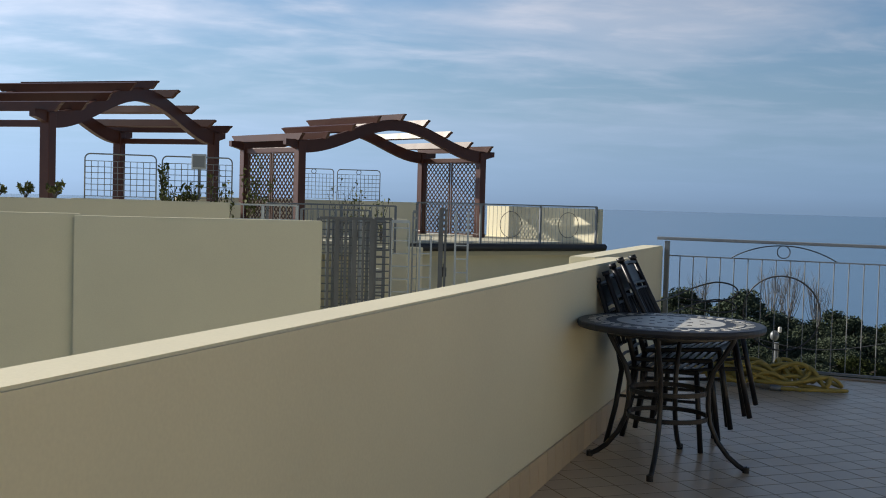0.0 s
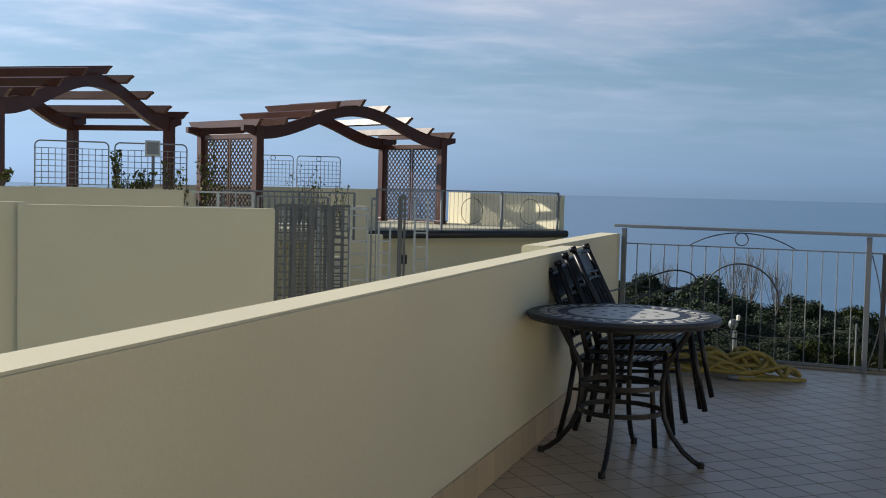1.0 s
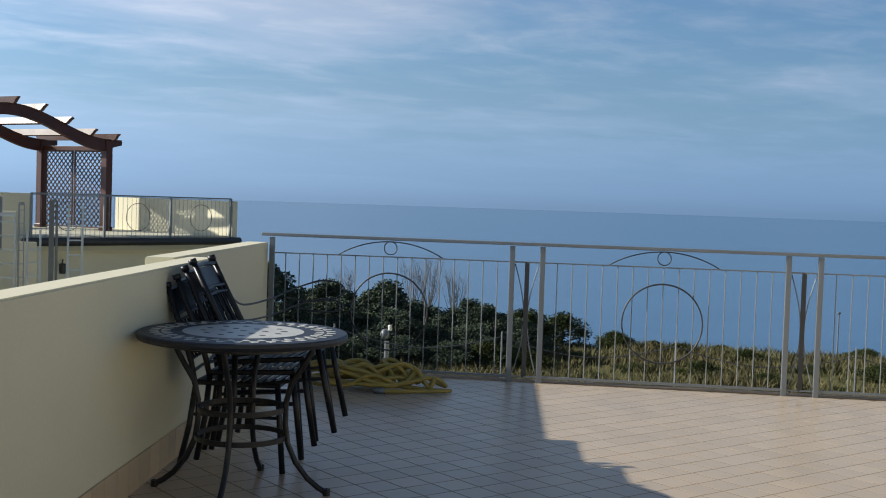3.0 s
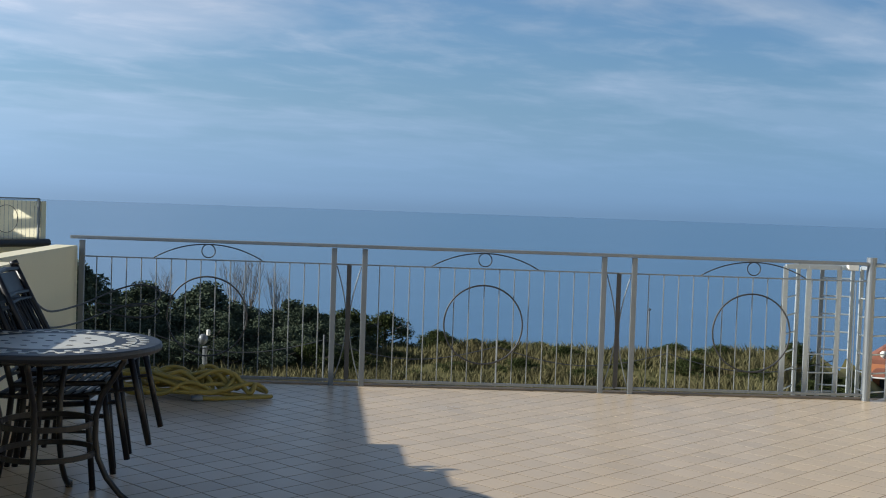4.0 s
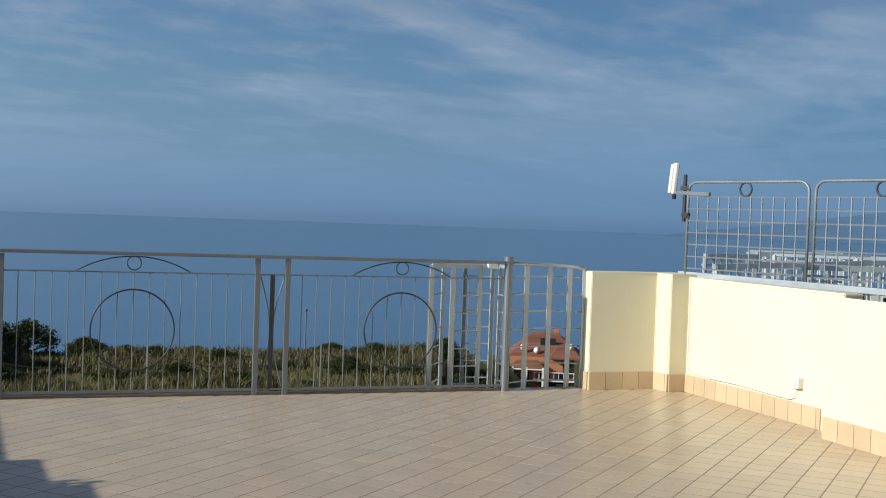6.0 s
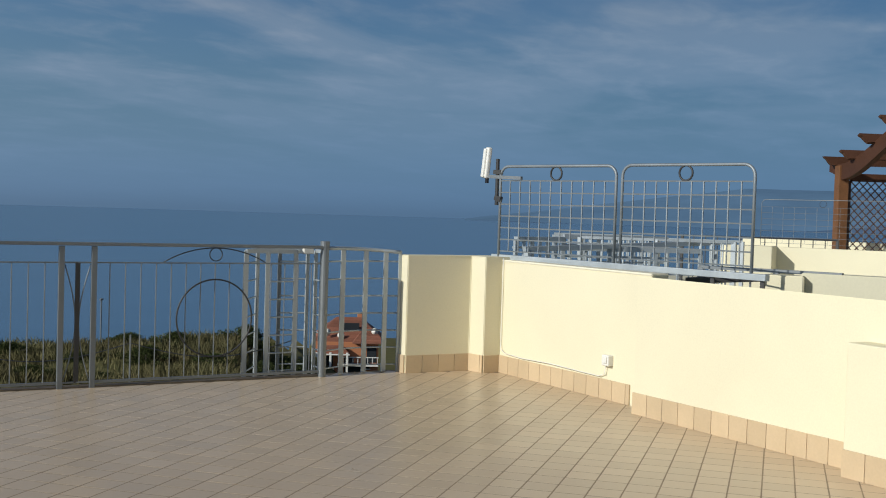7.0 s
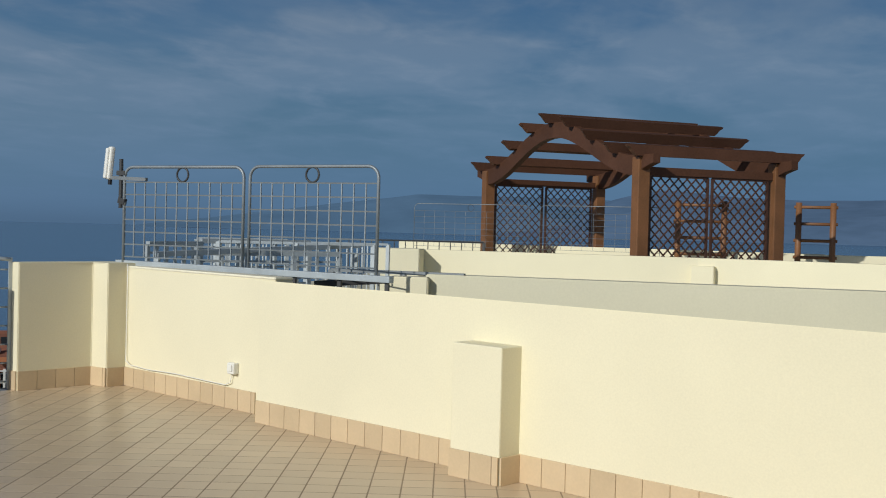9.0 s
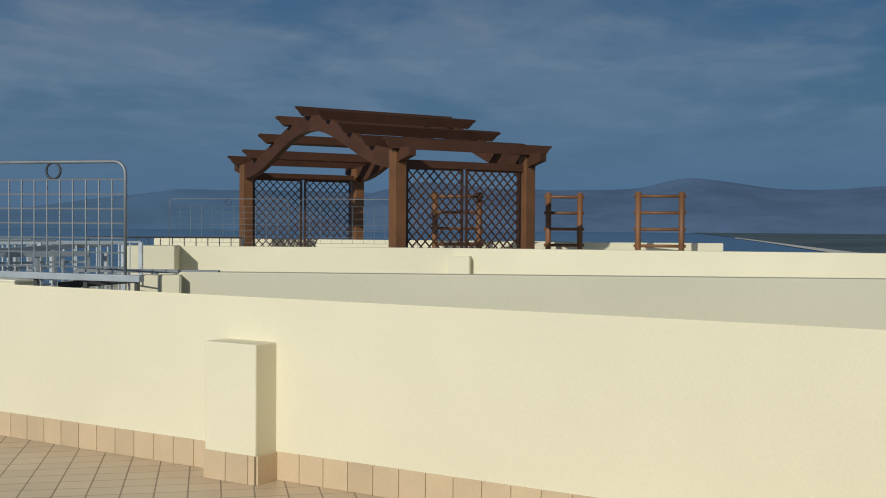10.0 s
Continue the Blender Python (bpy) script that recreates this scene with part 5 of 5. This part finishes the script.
# heading from the +y axis (clockwise), distance, height, kind
TREES = [(6.3, 66, 5.4, 1), (7.6, 60, 4.8, 1), (9.0, 71, 7.1, 0), (10.6, 75, 4.3, 1), (12.2, 76, 5.4, 0), (13.6, 72, 4.2, 1), (15.1, 74, 5.7, 0), (16.6, 77, 4.2, 1), (17.8, 72, 3.9, 1),
         (19.3, 74, 4.5, 0), (20.7, 78, 3.3, 1), (22.0, 72, 3.4, 0), (23.9, 82, 2.6, 2), (25.0, 84, 2.0, 2), (10.0, 66, 3.3, 1), (12.0, 67, 3.0, 1), (14.2, 67, 3.0, 1), (16.0, 67, 2.8, 1), (18.4, 67, 2.5, 1), (20.3, 68, 2.4, 2),
         (8.3, 64, 3.6, 0), (5.0, 64, 4.9, 1), (3.4, 70, 5.4, 0), (26.6, 79, 1.4, 2), (31.8, 79, 1.0, 2), (38.4, 79, 1.1, 2), (44.0, 79, 1.8, 2), (46.2, 79, 2.0, 2), (22.4, 68, 1.8, 2), (28.4, 80, 1.2, 2), (33.0, 74, 1.1, 2), (40.5, 76, 1.2, 2), (45.0, 70, 1.8, 2)]
for k in range(20):
    TREES.append((4.5 + 0.92 * k, 70 + 3 * ((k * 5) % 4), 3.3 + 0.45 * ((k * 7) % 5) - 0.05 * k, (1, 0, 1, 2)[k % 4]))
for k in range(34):
    TREES.append((23.5 + 1.05 * k, 56 + 23 * ((k * 7) % 11) / 10, 0.55 + 0.22 * ((k * 5) % 4), 2))
BASE_H = (6.0, 5.2, 3.4)
used = [False] * 3
rng = random.Random(3)
for head, dist, h, kind in TREES:
    x, y = dist * math.sin(radians(head)), dist * math.cos(radians(head))
    h = h * (0.84 if head < 23 else 1.1)
    sc = h / BASE_H[kind]
    m = Matrix.Translation((x, y, land_height(x, y) - 0.1)) @ Matrix.Rotation(rng.uniform(0, 6.28), 4, "Z") @ Matrix.Diagonal((max(sc * 1.3, 0.6), max(sc * 1.3, 0.6), sc, 1))
    if used[kind]:
        copy_thing(protos[kind], m)
    else:
        protos[kind].matrix_world = m
        used[kind] = True
for head, dist, h, sd in ((16.4, 77, 6.0, 1), (17.2, 78, 6.1, 2), (18.6, 77, 5.4, 3), (12.8, 78, 4.9, 4)):
    x, y = dist * math.sin(radians(head)), dist * math.cos(radians(head))
    bare_tree(x, y, land_height(x, y), h, sd)

# reeds and dry grass: one sheet of blades
rs = np.random.RandomState(8)
verts, faces = [], []
count = 0
while count < 110000:
    head = rs.uniform(2, 62)
    dist = math.sqrt(rs.uniform(52 ** 2, 86 ** 2))
    x, y = dist * math.sin(radians(head)), dist * math.cos(radians(head))
    patch = noise.noise((x * 0.11, y * 0.11, 0.0)) + 0.6 * noise.noise((x * 0.4, y * 0.4, 4.0))
    if patch < -0.18 and rs.uniform() < 0.85:
        continue
    z = land_height(x, y)
    if z < -12.5:
        count += 1
        continue
    tall = 0.75 if dist > 64 else 1.25
    h = tall * (0.55 + 0.5 * max(0.0, patch + 0.4)) * rs.uniform(0.4, 1.2)
    w = rs.uniform(0.010, 0.034)
    a = rs.uniform(0, math.tau)
    lx, ly = rs.normal(0, 0.34) * h, rs.normal(0, 0.34) * h
    i0 = len(verts)
    ca, sa = math.cos(a) * w, math.sin(a) * w
    verts += [(x - ca, y - sa, z - 0.1), (x + ca, y + sa, z - 0.1), (x + ca * 1.1 + lx * 0.4, y + sa * 1.1 + ly * 0.4, z + h * 0.6), (x - ca * 1.1 + lx * 0.4, y - sa * 1.1 + ly * 0.4, z + h * 0.6), (x + lx, y + ly, z + h)]
    faces += [(i0, i0 + 1, i0 + 2, i0 + 3), (i0 + 3, i0 + 2, i0 + 4)]
    count += 1
me = bpy.data.meshes.new("reeds")
me.from_pydata(verts, [], faces)
me.materials.append(REED)
tagged(new("reeds", me), "dry yellow-green reeds and tall grass on the slope", "reeds", kind="stuff")
pole = thing("utility_pole", "thin grey pole standing at the edge of the field", "pole")
hx, hy = 80 * math.sin(radians(37.1)), 80 * math.cos(radians(37.1))
bm = bmesh.new()
add_tube(bm, [(hx, hy, land_height(hx, hy) - 0.3), (hx, hy, -5.0)], 0.05, 8)
part("shaft", bm, STEEL, pole)
bm = bmesh.new()
add_box(bm, (0.5, 0.12, 0.12), (hx, hy, -5.1), 0.6, 0.02)
part("crossarm", bm, STEEL, pole)

# orange house below
HX, HY, HZ = 91.3, 79.2, -16.2
house = thing("house", "orange rendered house with hipped terracotta roofs and pale dishes", "house", m=pose(HX, HY, HZ, 0, 0, -49))
bm = bmesh.new()
add_box(bm, (6.6, 7.0, 4.6), (0, 0, 1.7), 0, 0.03)
part("wall", bm, ORANGE, house)
def hip(name, cx, cy, w, d, z, rise, ridge_len):
    rows = 7
    bm = bmesh.new()
    for k in range(rows):
        u0, u1 = k / rows, (k + 1) / rows
        a, b = (w / 2) * (1 - u0) + ridge_len / 2 * u0, (w / 2) * (1 - u1) + ridge_len / 2 * u1
        c, e = (d / 2) * (1 - u0), (d / 2) * (1 - u1)
        z0, z1 = z + rise * u0 + 0.06, z + rise * u1
        q0 = [(cx - a, cy - c), (cx + a, cy - c), (cx + a, cy + c), (cx - a, cy + c)]
        q1 = [(cx - b, cy - e), (cx + b, cy - e), (cx + b, cy + e), (cx - b, cy + e)]
        v0 = [bm.verts.new((*p, z0)) for p in q0]
        v1 = [bm.verts.new((*p, z1 + 0.02)) for p in q1]
        vl = [bm.verts.new((*p, z0 - 0.1)) for p in q0]
        for i in range(4):
            j = (i + 1) % 4
            bm.faces.new((v0[i], v0[j], v1[j], v1[i]))
            bm.faces.new((vl[i], vl[j], v0[j], v0[i]))
    return part(name, bm, ROOFTILE, house, "courses of terracotta roof tiles")
hip("roof", 0.2, 0.6, 7.6, 7.8, 4.0, 2.2, 2.6)
hip("porch_roof", -1.5, -3.9, 3.8, 2.6, 2.9, 0.8, 2.0)
hip("side_roof", 2.3, -2.6, 3.4, 3.8, 4.0, 1.2, 1.2)
for x, y, z, w, h in ((-1.8, -3.52, 1.9, 0.9, 1.3), (0.3, -3.52, 1.5, 1.0, 2.0), (2.0, -3.52, 1.9, 0.8, 1.2)):
    bm = bmesh.new()
    add_box(bm, (w, 0.08, h), (x, y, z), 0, 0.01)
    win = part("window", bm, GLASS, house)
    bm = bmesh.new()
    add_box(bm, (w + 0.25, 0.2, 0.1), (x, y - 0.03, z - h / 2 - 0.05), 0, 0.01)
    part("sill", bm, WHITE, win)
for x in (-3.0, -1.6, 0.1):
    bm = bmesh.new()
    add_box(bm, (0.22, 0.22, 3.4), (x, -5.1, 1.4), 0, 0.02)
    part("porch_post", bm, WHITE, house)
bm = bmesh.new()
add_box(bm, (3.6, 0.14, 0.14), (-1.45, -5.15, 2.9), 0, 0.02)
part("porch_beam", bm, WHITE, house)
# the loggias' inner shade is drawn as thin dark boxes on the wall
for x, z, w, h in ((-2.3, 0.6, 1.4, 1.8), (1.2, 0.7, 1.6, 1.9), (2.6, 2.7, 1.0, 1.5)):
    bm = bmesh.new()
    add_box(bm, (w, 0.1, h), (x, -3.55, z), 0, 0.01)
    part("loggia_shade", bm, GLASS, house, "flat dark panel for the shade in a loggia")
bm = bmesh.new()
add_box(bm, (4.2, 1.3, 0.16), (1.2, -4.1, 1.75), 0, 0.02)
balcony = part("balcony", bm, WHITE, house, "white balcony slab")
for k in range(9):
    bm = bmesh.new()
    add_box(bm, (0.06, 0.06, 0.75), (-0.8 + 0.5 * k, -4.7, 2.2), 0, 0.01)
    part("baluster", bm, WHITE, balcony)
bm = bmesh.new()
add_box(bm, (4.2, 0.09, 0.09), (1.2, -4.7, 2.6), 0, 0.01)
part("rail", bm, WHITE, balcony)
bm = bmesh.new()
add_box(bm, (0.6, 0.6, 1.1), (1.4, 1.0, 6.0), 0, 0.04)
part("chimney", bm, ORANGE, house)
bm = bmesh.new()
add_box(bm, (1.6, 0.06, 0.9), (0.5, -1.55, 5.35), 0, 0.01)
part("roof_panel", bm, GLASS, house, "dark glossy panel on the roof slope")
for x, y, z in ((-2.0, -2.4, 4.9), (-0.6, -2.4, 4.6), (2.9, -2.6, 5.1)):
    bm = bmesh.new()
    m = Matrix.Translation((x, y - 0.4, z)) @ Matrix.Rotation(radians(70), 4, "X")
    lathe(bm, [(0.36, 0.12), (0.26, 0.05), (0.12, 0.01), (0.001, 0.0)], 20, m)
    dish = part("dish", bm, WHITE, house, "round white satellite dish", True)
    bm = bmesh.new()
    add_tube(bm, [(x, y - 0.3, z), (x, y, z - 0.7)], 0.04, 6)
    part("dish_mast", bm, GALV, dish)
far_house = thing("far_house", "small pale house half hidden by the trees", "house", m=pose(98 * math.sin(radians(12.9)), 98 * math.cos(radians(12.9)), -14.0, 0, 0, 20))
bm = bmesh.new()
add_box(bm, (3.0, 3.0, 5.0), (0, 0, 2.5), 0, 0.05)
part("wall", bm, ORANGE, far_house)
bm = bmesh.new()
vs = [bm.verts.new(v) for v in ((-1.8, -1.8, 5), (1.8, -1.8, 5), (1.8, 1.8, 5), (-1.8, 1.8, 5), (-1.8, 0, 5.9), (1.8, 0, 5.9))]
for f in ((0, 1, 5, 4), (2, 3, 4, 5), (1, 2, 5), (3, 0, 4), (3, 2, 1, 0)):
    bm.faces.new([vs[i] for i in f])
part("roof", bm, ROOFTILE, far_house)

# ---- skirting tiles and floor tiles ----
def skirting(a, b, nrm, parent, w=0.163, h=0.157, z=0.0):
    a, b = Vector((a[0], a[1], 0)), Vector((b[0], b[1], 0))
    d = (b - a)
    ln = d.length
    d.normalize()
    s = 0.0
    key = {}
    while s < ln - 0.01:
        wd = min(w, ln - s)
        if round(wd, 3) not in key:
            bm = bmesh.new()
            add_box(bm, (wd - 0.004, 0.011, h), (0, 0, h / 2), 0, 0.002)
            me = bpy.data.meshes.new("skirting_tile")
            bm.to_mesh(me)
            bm.free()
            me.materials.append(SKIRT)
            key[round(wd, 3)] = me
        c = a + d * (s + wd / 2) + Vector((nrm[0], nrm[1], 0)) * 0.0075
        ob = new("skirting_tile", key[round(wd, 3)])
        ob.parent = parent
        ob.matrix_world = pose(c.x, c.y, z, 0, 0, math.degrees(math.atan2(d.y, d.x)))
        s += w


baseboard = tagged(new("baseboard"), "skirting of beige ceramic tiles along the parapets", "skirting", kind="structure")
nn = (NRM.x, NRM.y)
def nrm2(a, b):
    d = Vector((b[0] - a[0], b[1] - a[1], 0)).normalized()
    return (-d.y, d.x)
corner = [(8.375, 6.99), (8.30, 6.835), (8.885, 6.565), (8.835, 6.375), (9.0, 6.31)]
for a, b in zip(corner[:-1], corner[1:]):
    n2 = nrm2(a, b)
    skirting(a, b, (-n2[0], -n2[1]), baseboard)
skirting((w1a.x, w1a.y), (w1b.x, w1b.y), nn, baseboard)
pil_a = w2b + U * 0.375
skirting((w2a.x, w2a.y), (pil_a.x, pil_a.y), nn, baseboard)
pf = NRM * 0.175
skirting(((pil_a + pf).x, (pil_a + pf).y), ((w2b + U * 0.003 + pf).x, (w2b + U * 0.003 + pf).y), nn, baseboard)
pr = w2b + U * 0.003
skirting(((pr + pf).x, (pr + pf).y), (pr.x, pr.y), (-U.x, -U.y), baseboard)
skirting((w2b.x, w2b.y), (w2end.x, w2end.y), nn, baseboard)
for a, b in list(zip(LEFT[:-1], LEFT[1:])) + [((1.085, 7.575), LEFT_FAR[1])]:
    n2 = nrm2(a, b)
    skirting(a, b, (-n2[0], -n2[1]), baseboard)

TS = 0.171
tang = radians(19.5)
tx, ty = Vector((math.cos(tang), math.sin(tang), 0)), Vector((-math.sin(tang), math.cos(tang), 0))
bm = bmesh.new()
add_box(bm, (TS - 0.008, TS - 0.008, 0.012), (0, 0, -0.006), 0, 0.0006)
tile_mesh = bpy.data.meshes.new("tile")
bm.to_mesh(tile_mesh)
bm.free()
tile_mesh.materials.append(TILE)


def inside(p, poly):
    r = False
    j = len(poly) - 1
    for i in range(len(poly)):
        (xi, yi), (xj, yj) = poly[i], poly[j]
        if (yi > p.y) != (yj > p.y) and p.x < (xj - xi) * (p.y - yi) / (yj - yi) + xi:
            r = not r
        j = i
    return r


floor_poly = [(-3.05, -4.1), (4.15, -4.1), (w2b.x, w2b.y), (w2a.x, w2a.y), (w1b.x, w1b.y), (w1a.x, w1a.y), (8.835, 6.375), (8.885, 6.565), (8.30, 6.835), (8.37, 6.98), (7.66, 7.24), (1.93, 9.85), (1.07, 7.5), (1.257, 7.5), (0.97, 6.71), (-0.745, 2.0)]
ORIG = Vector((5.69, 3.21, 0))
verts, faces = [], []
near = []
for i in range(-70, 50):
    for j in range(-70, 60):
        c = ORIG + tx * (TS * (i + 0.5)) + ty * (TS * (j + 0.5))
        over_edge = (c - RAIL_A).dot(OUT) > 0.03
        corners = [c + tx * (TS * 0.48 * sx) + ty * (TS * 0.48 * sy) for sx in (-1, 1) for sy in (-1, 1)]
        if not (inside(c, floor_poly) or (not over_edge and any(inside(q, floor_poly) for q in corners))):
            continue
        if (5.0 < c.x < 7.4 and 1.6 < c.y < 4.6) and len(near) < 300:
            near.append(c)
            continue
        k = len(verts)
        hs = TS / 2 - 0.004
        tilt = 0.00012 * ((i * 7 + j * 13) % 5 - 2)
        for z, s in ((-0.012, hs), (-0.0005, hs), (0.0, hs - 0.0006)):
            for sx, sy in ((-1, -1), (1, -1), (1, 1), (-1, 1)):
                q = c + tx * (s * sx) + ty * (s * sy)
                verts.append((q.x, q.y, z + tilt * sx * (z > -0.01)))
        for r in (0, 4):
            for e in range(4):
                f = (e + 1) % 4
                faces.append((k + r + e, k + r + f, k + r + 4 + f, k + r + 4 + e))
        faces.append((k + 8, k + 9, k + 10, k + 11))
me = bpy.data.meshes.new("tiles")
me.from_pydata(verts, [], faces)
me.materials.append(TILE)
rest = new("tiles", me)
rest.parent = floor
tagged(rest, kind="stuff")
for c in near:
    ob = new("tile", tile_mesh)
    ob.parent = floor
    ob.matrix_world = pose(c.x, c.y, 0, 0, 0, 19.5)
